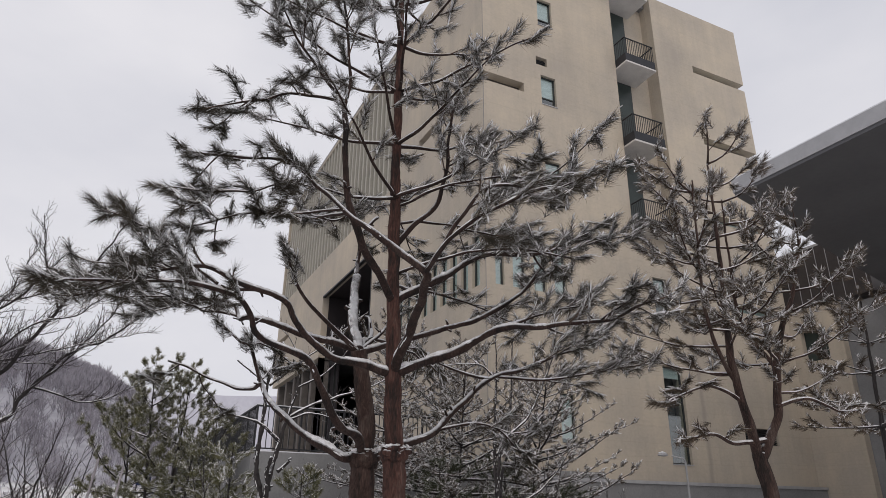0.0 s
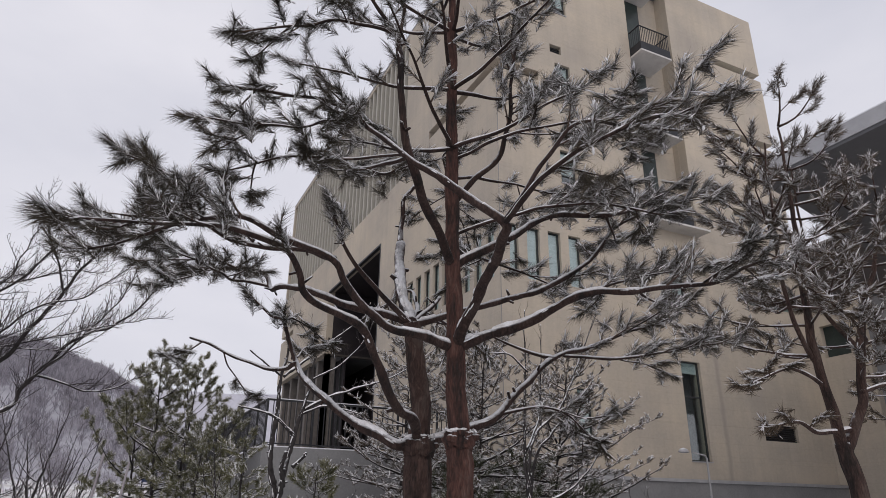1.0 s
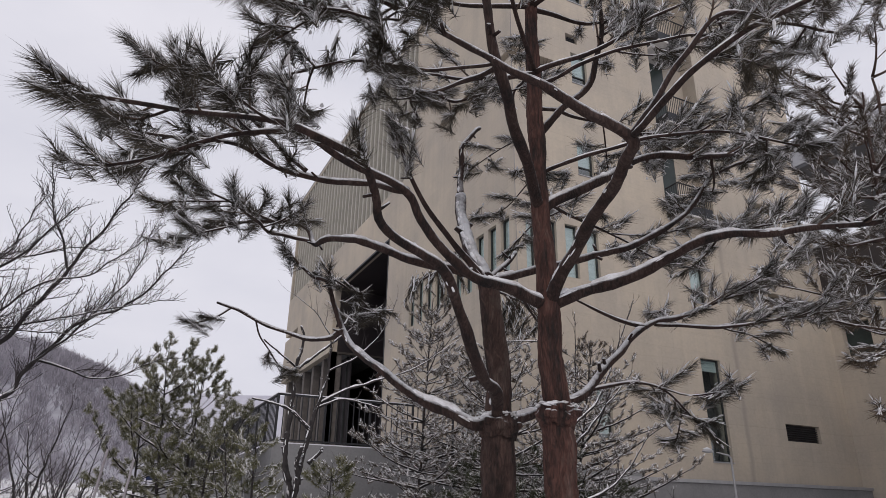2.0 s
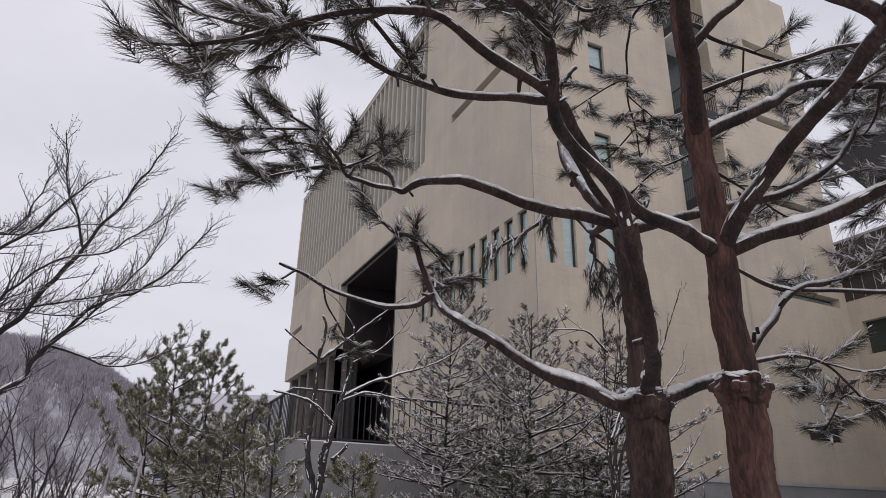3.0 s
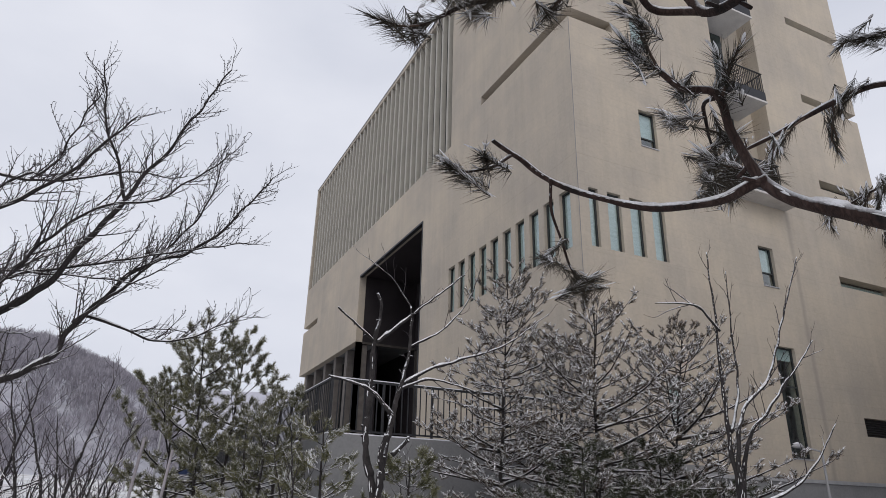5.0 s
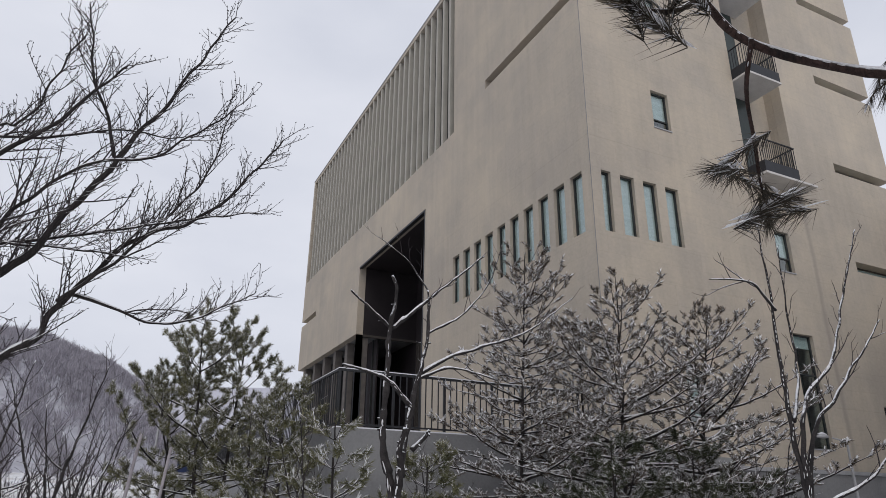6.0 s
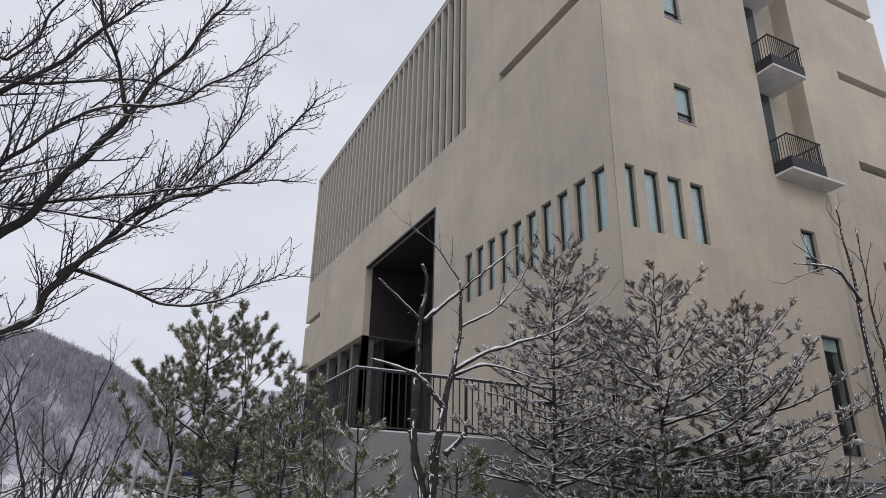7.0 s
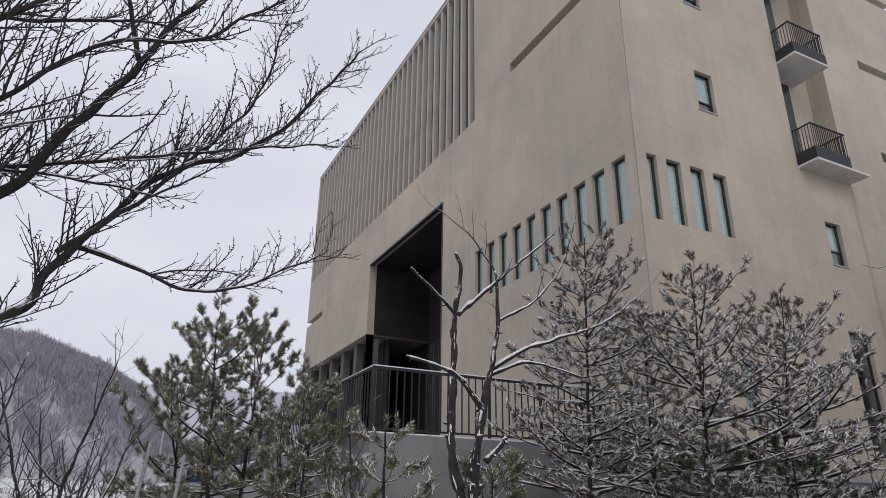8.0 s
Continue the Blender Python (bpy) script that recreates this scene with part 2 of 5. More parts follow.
M_SNOW = mat("snow", (0.82, 0.83, 0.85), (0.70, 0.71, 0.74), rough=0.7, scale=8, fine=90, bump=0.4, depth=0.006, spec=0.2)
M_THIN_SNOW = mat("thin_crusted_snow", (0.90, 0.90, 0.92), (0.60, 0.58, 0.57), rough=0.85, scale=16, fine=120, bump=0.6, depth=0.004, spec=0.2)
M_GROUND = mat("snowy_ground", (0.78, 0.79, 0.81), (0.50, 0.48, 0.46), rough=0.95, scale=0.5, fine=7, bump=0.6, depth=0.05)


# ---- mesh helpers ----
class Geo:
    """Collects vertices and faces of one mesh."""

    def __init__(self):
        self.v, self.f = [], []

    def quad(self, a, b, c, d):
        i = len(self.v)
        self.v += [a, b, c, d]
        self.f.append((i, i + 1, i + 2, i + 3))

    def box(self, x0, y0, z0, x1, y1, z1):
        i = len(self.v)
        self.v += [(x0, y0, z0), (x1, y0, z0), (x1, y1, z0), (x0, y1, z0), (x0, y0, z1), (x1, y0, z1), (x1, y1, z1), (x0, y1, z1)]
        self.f += [(i, i + 3, i + 2, i + 1), (i + 4, i + 5, i + 6, i + 7), (i, i + 1, i + 5, i + 4), (i + 1, i + 2, i + 6, i + 5),
                   (i + 2, i + 3, i + 7, i + 6), (i + 3, i, i + 4, i + 7)]

    def tube(self, pts, radii, sides=6, cap=True):
        n = len(pts)
        base = len(self.v)
        side = None
        for j in range(n):
            d = pts[min(j + 1, n - 1)] - pts[max(j - 1, 0)]
            if d.length < 1e-9:
                d = Vector((0, 0, 1))
            d.normalize()
            if side is None:
                side = d.orthogonal().normalized()
            side = (side - d * side.dot(d))
            side = side.normalized() if side.length > 1e-6 else d.orthogonal().normalized()
            up = d.cross(side)
            for s in range(sides):
                a = 2 * math.pi * s / sides
                p = pts[j] + (side * math.cos(a) + up * math.sin(a)) * radii[j]
                self.v.append((p.x, p.y, p.z))
        for j in range(n - 1):
            for s in range(sides):
                s2 = (s + 1) % sides
                a, b = base + j * sides, base + (j + 1) * sides
                self.f.append((a + s, a + s2, b + s2, b + s))
        if cap:
            self.f.append(tuple(base + (n - 1) * sides + s for s in range(sides)))
            self.f.append(tuple(base + s for s in reversed(range(sides))))

    def mesh(self, name, material, smooth=False):
        me = bpy.data.meshes.new(name)
        me.from_pydata(self.v, [], self.f)
        me.materials.append(material)
        if smooth:
            me.shade_smooth()
        return me


def part(name, geo, material, parent=None, label="", smooth=False):
    """Links a Geo (or a ready mesh) as one mesh object, under parent where there is one."""
    me = geo.mesh(name, material, smooth) if isinstance(geo, Geo) else geo
    ob = new(name, me)
    if parent:
        ob.parent = parent
    if label:
        ob["label"] = label
    return ob


def boxed(name, material, parent, x0, y0, z0, x1, y1, z1, label="", bevel=0.0):
    g = Geo()
    if bevel:
        bm = bmesh.new()
        bmesh.ops.create_cube(bm, size=1)
        for v in bm.verts:
            v.co = Vector((x0 + (v.co.x + 0.5) * (x1 - x0), y0 + (v.co.y + 0.5) * (y1 - y0), z0 + (v.co.z + 0.5) * (z1 - z0)))
        bmesh.ops.bevel(bm, geom=bm.edges, offset=bevel, segments=2, affect="EDGES", profile=0.5)
        me = bpy.data.meshes.new(name)
        bm.to_mesh(me)
        bm.free()
        me.materials.append(material)
        return part(name, me, material, parent, label)
    g.box(x0, y0, z0, x1, y1, z1)
    return part(name, g, material, parent, label)


def pierced_wall(u0, u1, z0, z1, holes, place, thick):
    """A wall from u0 to u1 and z0 to z1 with openings (u0, u1, z0, z1, depth) cut through; place(u, depth, z) gives its points."""
    g = Geo()
    us = sorted({u0, u1, *(h[0] for h in holes), *(h[1] for h in holes)})
    zs = sorted({z0, z1, *(h[2] for h in holes), *(h[3] for h in holes)})
    us, zs = [u for u in us if u0 <= u <= u1], [z for z in zs if z0 <= z <= z1]
    for a, b in zip(us, us[1:]):
        for c, d in zip(zs, zs[1:]):
            um, zm = (a + b) / 2, (c + d) / 2
            if any(h[0] < um < h[1] and h[2] < zm < h[3] for h in holes):
                continue
            for w in (0.0, thick):
                g.quad(place(a, w, c), place(b, w, c), place(b, w, d), place(a, w, d))
    for a, b, c, d in holes:
        a, b, c, d = max(a, u0), min(b, u1), max(c, z0), min(d, z1)
        for p, q in (((a, c), (b, c)), ((b, c), (b, d)), ((b, d), (a, d)), ((a, d), (a, c))):
            if p[0] == q[0] and p[0] in (u0, u1):
                continue
            g.quad(place(p[0], 0, p[1]), place(q[0], 0, q[1]), place(q[0], thick, q[1]), place(p[0], thick, p[1]))
    for p, q in (((u0, z0), (u1, z0)), ((u1, z1), (u0, z1))):
        g.quad(place(p[0], 0, p[1]), place(q[0], 0, q[1]), place(q[0], thick, q[1]), place(p[0], thick, p[1]))
    for u in (u0, u1):
        for c, d in zip(zs, zs[1:]):
            if not any(h[0] <= u <= h[1] and h[2] < (c + d) / 2 < h[3] for h in holes):
                g.quad(place(u, 0, c), place(u, thick, c), place(u, thick, d), place(u, 0, d))
    return g


# ---- ground: one sheet, level near the path, rising to the hill ----
def ground_height(x, y):
    far = max(0.0, math.hypot(x - 2, y - 10) - 26)
    lift = min(far * 0.055, 14) if y > 5 else 0.0
    return lift + 0.12 * noise.noise(Vector((x * 0.22, y * 0.22, 0))) + min(far * 0.02, 1.0) * noise.noise(Vector((x * 0.05, y * 0.05, 5)))


def build_ground():
    g = Geo()
    xs = [-1500, -800, -400, -200] + list(range(-120, 121, 4)) + [200, 400, 800, 1500]
    ys = [-1500, -600, -200, -80] + list(range(-40, 161, 4)) + [220, 400, 800, 1800]
    for y in ys:
        for x in xs:
            g.v.append((x, y, ground_height(x, y)))
    w = len(xs)
    for j in range(len(ys) - 1):
        for i in range(w - 1):
            a = j * w + i
            g.f.append((a, a + 1, a + w + 1, a + w))
    tagged(part("ground", g, M_GROUND, smooth=True), "snow-dusted winter ground with brown patches showing", "ground", kind="structure")


build_ground()

# ---- the large building ----
XW, YS = 12.09, 21.165          # west and south faces
YN, XE, ROOF = 58.6, 29.35, 28.3
BASE = 2.6
building = new("university_building")
tagged(building, "large beige concrete building with deep slots and tall windows", "building", kind="structure")


def west(u, w, z):
    return (XW + w, u, z)


def south(u, w, z):
    return (u, YS + w, z)


WIN_Z0, WIN_Z1 = 9.88, 12.1
west_windows = [(21.62 + 0.99 * i, 22.26 + 0.99 * i, WIN_Z0, WIN_Z1) for i in range(10)]
FIN0, FIN1, FINZ0, FINZ1 = 31.15, 58.25, 18.72, 28.05
west_holes = west_windows + [(34.35, 44.5, BASE, 15.85), (44.5, YN, BASE, 11.42), (YS, 28.0, 19.3, 19.77), (54.5, YN, 15.0, 15.42)]
part("west_wall", pierced_wall(YS, YN, BASE, ROOF, west_holes + [(FIN0, FIN1, FINZ0, FINZ1)], west, 0.45), M_WALL, building)

RX0, RX1, RZ0 = 19.85, 22.75, 13.42   # the recess of the balconies
south_windows = [(12.34 + 1.005 * i, 12.94 + 1.005 * i, WIN_Z0 - 0.03, 12.05) for i in range(4)]
square_windows = [(15.2, 16.03, 14.45 + 4.53 * i, 16.03 + 4.53 * i) for i in range(3)]
other_windows = [(20.7, 21.52, 9.82, 11.45), (20.7, 21.78, 3.45, 7.45), (15.3, 16.0, 4.0, 5.85)]
vents = [(14.98, 15.6, 21.1, 21.55), (25.1, 27.2, 4.45, 5.15)]
slits = [(25.4, XE if i < 3 else XE - 0.5, 24.12 - 4.53 * i, 24.56 - 4.53 * i) for i in range(4)]
south_holes = south_windows + square_windows + other_windows + vents + slits + [(XW, 14.25, 19.3, 19.77), (RX0, RX1, RZ0, ROOF)]
part("south_wall", pierced_wall(XW + 0.45, XE, BASE, ROOF, [(max(h[0], XW + 0.45), *h[1:]) for h in south_holes], south, 0.45), M_WALL, building)
g = Geo()
g.box(XW + 0.46, YN - 0.45, BASE, XE, YN, ROOF)
part("north_wall", g, M_WALL, building)
part("east_wall", pierced_wall(YS + 0.45, YN - 0.45, BASE, ROOF, [(YS + 0.45, YS + 3.0, s[2], s[3]) for s in slits[:3]],
     lambda u, w, z: (XE - w, u, z), 0.45), M_WALL, building)
boxed("roof", M_CONC, building, XW + 0.46, YS + 0.46, ROOF - 0.5, XE - 0.46, YN - 0.46, ROOF - 0.1)
boxed("coping", M_EDGE, building, XW - 0.03, YS + 7, ROOF, XW + 0.3, YN + 0.03, ROOF + 0.08, "thin pale metal roof edge")

# linings behind the long slots
boxed("slot_lining", M_SLOT, building, XW + 0.46, YS + 0.46, 19.2, XW + 0.6, 28.2, 19.9)
boxed("slot_lining", M_SLOT, building, XW + 0.602, YS + 0.46, 19.2, 14.4, YS + 0.6, 19.9)
boxed("slot_lining", M_SLOT, building, XW + 0.46, 54.3, 14.9, XW + 0.6, YN - 0.5, 15.5)
for s in slits:
    boxed("slot_lining", M_SLOT, building, s[0] - 0.1, YS + 0.46, s[2] - 0.1, XE - 0.462, YS + 0.6, s[3] + 0.1)
    boxed("slot_lining", M_SLOT, building, XE - 0.6, YS + 0.602, s[2] - 0.1, XE - 0.46, YS + 3.1, s[3] + 0.1)
    # blind-coloured strip: the white reflection in the slot glass is painted on
    strip = boxed("strip_window", M_BLIND, building, s[0] + 0.01, YS + 0.40, s[2] + 0.005, XE - 0.5, YS + 0.45, s[3] - 0.11, "slot glazing with its sky reflection painted pale green")
    pane = boxed("pane", M_GLASS, strip, s[0] + 0.01, YS + 0.36, s[2] + 0.005, XE - 0.5, YS + 0.37, s[3] - 0.11)
    pane.visible_shadow = False
# proud grey strips whose colour stands for the shadow in the corner joint
boxed("corner_joint", M_CONC, building, XW + 0.004, YS - 0.004, BASE, XW + 0.034, YS + 0.01, 19.29, "grey strip in place of the shadow gap along the corner")
boxed("corner_joint", M_CONC, building, XW + 0.004, YS - 0.004, 19.78, XW + 0.034, YS + 0.01, ROOF, "grey strip in place of the shadow gap along the corner")

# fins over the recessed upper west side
boxed("recess_back", M_RECESS, building, XW + 0.284, FIN0 + 0.004, FINZ0 + 0.004, XW + 0.40, FIN1 - 0.004, FINZ1 - 0.004, "near-black sheet that darkens the gaps between the fins")
fin = Geo()
fin.box(0, -0.095, FINZ0, 0.25, 0.095, FINZ1)
fin_mesh = fin.mesh("fin", M_FIN)
pitch = 0.80
for i in range(int((FIN1 - FIN0 - 0.4) / pitch)):
    f = part("fin", fin_mesh, M_FIN, building)
    f.location = (XW + 0.03, FIN0 + 0.62 + pitch * i, 0)


def window(along, u0, u1, z0, z1, bar=None, blind=1.0):
    """A recessed window: frame, pane, blind and dim room behind. along: 'x' or 'y', the way in which its wall runs."""
    def b(name, m, a, w0, c, d, w1, e, label=""):
        if along == "x":
            return boxed(name, m, None, a, YS + w0, c, d, YS + w1, e, label)
        return boxed(name, m, None, XW + w0, a, c, XW + w1, d, e, label)
    t = 0.05
    g = Geo()
    bits = [(u0, z0, u0 + t, z1), (u1 - t, z0, u1, z1), (u0 + t, z1 - t, u1 - t, z1), (u0 + t, z0, u1 - t, z0 + t)]
    if bar:
        bits.append((u0 + t, bar - 0.025, u1 - t, bar + 0.025))
    for a, c, d, e in bits:
        if along == "x":
            g.box(a, YS + 0.13, c, d, YS + 0.21, e)
        else:
            g.box(XW + 0.13, a, c, XW + 0.21, d, e)
    fr = part("window", g, M_FRAME, building, "dark framed window with green tinted glass")
    pane = b("pane", M_GLASS, u0 + t, 0.165, z0 + t, u1 - t, 0.175, z1 - t)
    pane.visible_shadow = False
    bl = b("blind", M_BLIND, u0 + 0.02, 0.215, z1 - (z1 - z0) * blind, u1 - 0.02, 0.225, z1 - 0.004, "pale green drawn blind")
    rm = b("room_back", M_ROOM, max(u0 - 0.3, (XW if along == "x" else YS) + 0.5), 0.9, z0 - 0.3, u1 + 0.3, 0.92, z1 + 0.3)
    for o in (pane, bl, rm):
        o.parent = fr


for a, b, c, d in south_windows:
    window("x", a, b, c, d)
for a, b, c, d in west_windows:
    window("y", a, b, c, d, blind=0.98)
for a, b, c, d in square_windows:
    window("x", a, b, c, d, bar=c + 0.42, blind=0.74)
window("x", *other_windows[0], bar=10.4, blind=0.6)
window("x", *other_windows[1], bar=6.0, blind=0.12)
window("x", *other_windows[2], blind=0.9)
for a, b, c, d in square_windows + other_windows[:2]:
    boxed("sill", M_EDGE, building, a - 0.02, YS - 0.035, c - 0.045, b + 0.02, YS + 0.125, c - 0.003, "pale metal window sill")
for a, b, c, d in vents:
    g = Geo()
    g.box(a, YS + 0.2, c, b, YS + 0.22, d)
    vent = part("wall_vent", g, M_DARK, building, "dark louvred wall vent")
    for i in range(int((d - c) / 0.09)):
        boxed("slat", M_METAL, vent, a + 0.01, YS + 0.12, c + 0.03 + 0.09 * i, b - 0.01, YS + 0.19, c + 0.06 + 0.09 * i)

# recess of the balconies, with its doors and balconies
g = Geo()
g.box(RX0 - 0.2, YS + 0.80, RZ0 - 0.2, RX1 + 0.2, YS + 1.0, ROOF)
g.box(RX0 - 0.2, YS + 0.46, RZ0 - 0.2, RX0, YS + 0.80, ROOF)
g.box(RX1, YS + 0.46, RZ0 - 0.2, RX1 + 0.2, YS + 0.80, ROOF)
part("balcony_recess", g, M_WALL, building)
baluster = Geo()
baluster.box(-0.011, -0.011, 0, 0.011, 0.011, 0.94)
baluster_mesh = baluster.mesh("baluster", M_METAL)
BX1 = 21.78
for i in range(4):
    z = 13.36 + 4.53 * i
    bal = boxed("balcony", M_SOFFIT, building, RX0 + 0.01, YS - 0.78, z, RX1 - 0.01 if i == 0 else BX1 + 0.02, YS + 0.79, z + 0.09, "balcony with charcoal sheet edge and black bars")
    boxed("fascia", M_FASCIA, bal, RX0 + 0.02, YS - 0.76, z + 0.093, BX1, YS - 0.70, z + 0.56)
    boxed("fascia", M_FASCIA, bal, RX0 + 0.02, YS - 0.697, z + 0.093, RX0 + 0.08, YS + 0.0, z + 0.56)
    boxed("fascia", M_FASCIA, bal, BX1 - 0.06, YS - 0.697, z + 0.093, BX1, YS + 0.5, z + 0.56)
    boxed("floor_slab", M_CONC, bal, RX0 + 0.09, YS - 0.69, z + 0.3, BX1 - 0.07, YS + 0.78, z + 0.42)
    boxed("handrail", M_METAL, bal, RX0 + 0.02, YS - 0.755, z + 1.49, BX1, YS - 0.705, z + 1.53)
    boxed("handrail", M_METAL, bal, RX0 + 0.025, YS - 0.70, z + 1.49, RX0 + 0.075, YS + 0.0, z + 1.53)
    boxed("handrail", M_METAL, bal, BX1 - 0.055, YS - 0.70, z + 1.49, BX1 - 0.005, YS + 0.4, z + 1.53)
    for j in range(17):
        o = part("baluster", baluster_mesh, M_METAL, bal)
        o.location = (RX0 + 0.05 + j * (BX1 - RX0 - 0.1) / 16, YS - 0.73, z + 0.55)
    for j in range(6):
        for xx in (RX0 + 0.05, BX1 - 0.03):
            o = part("baluster", baluster_mesh, M_METAL, bal)
            o.location = (xx, YS - 0.62 + j * 0.12, z + 0.55)
    door = boxed("balcony_door", M_FRAME, building, RX0 + 0.03, YS + 0.74, z + 0.45, RX0 + 1.6, YS + 0.795, min(z + 4.5, ROOF - 0.1), "tall dark glazed balcony door")
    boxed("pane", M_DARK_GLASS, door, RX0 + 0.09, YS + 0.725, z + 0.53, RX0 + 1.54, YS + 0.737, min(z + 4.42, ROOF - 0.2))

# porch: dark deep opening and the glazed base under the overhang
PX = 16.2
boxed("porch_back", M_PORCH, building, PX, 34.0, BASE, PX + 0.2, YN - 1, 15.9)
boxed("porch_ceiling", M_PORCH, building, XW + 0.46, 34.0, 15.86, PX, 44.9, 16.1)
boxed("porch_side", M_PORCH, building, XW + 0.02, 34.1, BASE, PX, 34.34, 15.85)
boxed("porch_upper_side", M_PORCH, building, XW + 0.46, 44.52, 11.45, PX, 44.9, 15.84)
boxed("overhang_soffit", M_CONC, building, XW + 0.46, 44.95, 11.43, PX, YN - 0.46, 11.6)
boxed("porch_beam", M_SLOT, building, XW + 0.46, 44.44, 11.30, PX - 0.02, 44.6, 11.44)
boxed("porch_frame", M_METAL, building, XW - 0.02, 34.36, 15.74, XW + 0.2, 44.49, 15.845)
boxed("porch_frame", M_METAL, building, XW - 0.02, 34.355, BASE, XW + 0.2, 34.44, 15.735)
for i in range(30):
    boxed("slat", M_SLOT, building.children[-1], PX - 0.10, 34.6 + 0.33 * i, 3.2, PX - 0.004, 34.68 + 0.33 * i, 11.2)
for i in range(6):
    y = 44.6 + 2.55 * i
    boxed("column", M_COLUMN, building, XW + 0.35, y, BASE, XW + 0.85, y + 0.5, 11.42, bevel=0.02)
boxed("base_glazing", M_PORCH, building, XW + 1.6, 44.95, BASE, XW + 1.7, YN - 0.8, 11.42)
for i in range(11):
    boxed("mullion", M_FRAME, building, XW + 1.5, 45.5 + 1.25 * i, BASE, XW + 1.597, 45.58 + 1.25 * i, 11.41)

# ---- terrace in front, with its wall and railing ----
TX, TY, TZ = 3.80, 20.6, 3.14
terrace = new("terrace")
tagged(terrace, "raised concrete terrace along the building", "terrace", kind="structure")
boxed("terrace_wall", M_CONC, terrace, TX, TY, -1, 11.2, TY + 0.3, TZ, bevel=0.015)
boxed("terrace_wall", M_CONC, terrace, TX, TY + 0.302, -1, TX + 0.3, 70, TZ, bevel=0.015)
boxed("terrace_floor", M_CONC, terrace, TX + 0.302, TY + 0.302, 2.7, 17, 70, 2.98)
boxed("terrace_snow", M_SNOW, terrace, TX + 0.02, TY + 0.02, TZ + 0.002, 11.1, TY + 0.28, TZ + 0.03)
boxed("plinth_wall", M_CONC, terrace, 11.202, 20.8, -1, 31, YS + 0.1, 2.62, bevel=0.015)
boxed("ledge", M_EDGE, terrace, 11.204, 20.72, 2.622, 31, YS - 0.003, 2.74, "pale ledge with a little snow")

railing = new("terrace_railing")
tagged(railing, "black steel railing with thin upright bars", "railing", kind="structure")
boxed("handrail", M_METAL, railing, TX + 0.05, TY + 0.10, 4.44, 11.2, TY + 0.16, 4.49)
boxed("handrail", M_METAL, railing, TX + 0.05, TY + 0.165, 4.44, TX + 0.11, 60, 4.49)
boxed("bottom_rail", M_METAL, railing, TX + 0.05, TY + 0.11, 3.22, 11.2, TY + 0.15, 3.26)
boxed("bottom_rail", M_METAL, railing, TX + 0.06, TY + 0.165, 3.22, TX + 0.10, 60, 3.26)
for x0, y0, x1, y1 in ((TX + 0.055, TY + 0.105, 11.19, TY + 0.155), (TX + 0.055, TY + 0.17, TX + 0.105, 59.9)):
    boxed("rail_snow", M_SNOW, railing, x0, y0, 4.493, x1, y1, 4.515, "thin line of snow on the handrail")
bar = Geo()
bar.box(-0.012, -0.012, 3.26, 0.012, 0.012, 4.44)
bar_mesh = bar.mesh("baluster", M_METAL)
post = Geo()
post.box(-0.028, -0.028, TZ, 0.028, 0.028, 4.44)
post_mesh = post.mesh("post", M_METAL)
for i in range(44):
    o = part("post" if i % 8 == 0 else "baluster", post_mesh if i % 8 == 0 else bar_mesh, M_METAL, railing)
    o.location = (TX + 0.08 + 0.17 * i, TY + 0.13, 0)
for i in range(1, 150):
    o = part("post" if i % 8 == 0 else "baluster", post_mesh if i % 8 == 0 else bar_mesh, M_METAL, railing)
    o.location = (TX + 0.08, TY + 0.13 + 0.17 * i, 0)

# ---- neighbour with a wide grey canopy roof ----
canopy = new("canopy_building")
tagged(canopy, "dark clad building under a wide grey canopy roof", "building", kind="structure")
CX, CY, CZ = 16.2, 12.7, 10.75


def canopy_slab(name, material, z0, z1, grow=0.0):
    """A slab of the canopy's outline: its north edge runs a little askew, away from the path."""
    g, far = Geo(), 60
    ring = [(CX - grow, -8), (far, -8), (far, CY + 0.25 * (far - CX) + grow), (CX - grow, CY + grow)]
    g.v = [(x, y, z0) for x, y in ring] + [(x, y, z1) for x, y in ring]
    g.f = [(3, 2, 1, 0), (4, 5, 6, 7)] + [(i, (i + 1) % 4, 4 + (i + 1) % 4, 4 + i) for i in range(4)]
    return part(name, g, material, canopy)


canopy_slab("canopy_soffit", M_CANOPY, CZ, CZ + 0.1)
canopy_slab("canopy_edge", M_EDGE, CZ + 0.102, CZ + 0.55, 0.03)
canopy_slab("canopy_roof", M_SNOW, CZ + 0.552, CZ + 0.60)

# ---- low wing with a clad upper storey, east of the large building ----
wing = new("side_wing")
tagged(wing, "low beige and grey wing with a dark seamed metal upper storey", "building", kind="structure")
part("wing_wall", pierced_wall(18.6, 21.6, -0.5, 10.9, [(19.35, 20.65, 8.35, 9.85)], lambda u, w, z: (29.352 + w, u, z), 0.4), M_WALL, wing)
boxed("wing_window", M_DARK_GLASS, wing, 29.62, 19.36, 8.36, 29.64, 20.64, 9.84, "green tinted window in the pale wall")
boxed("wing_wall", M_CONC, wing, 29.7, 13.3, -0.5, 48, 18.598, 10.7)
boxed("wing_cladding", M_CLAD, wing, 29.354, 16.75, 10.902, 48, 21.5, 13.78)
boxed("wing_coping", M_EDGE, wing, 29.351, 16.7, 13.782, 48, 21.5, 13.9)
for i in range(8):
    boxed("seam", M_EDGE, wing, 29.33, 16.9 + 0.55 * i, 10.92, 29.358, 16.92 + 0.55 * i, 13.77)


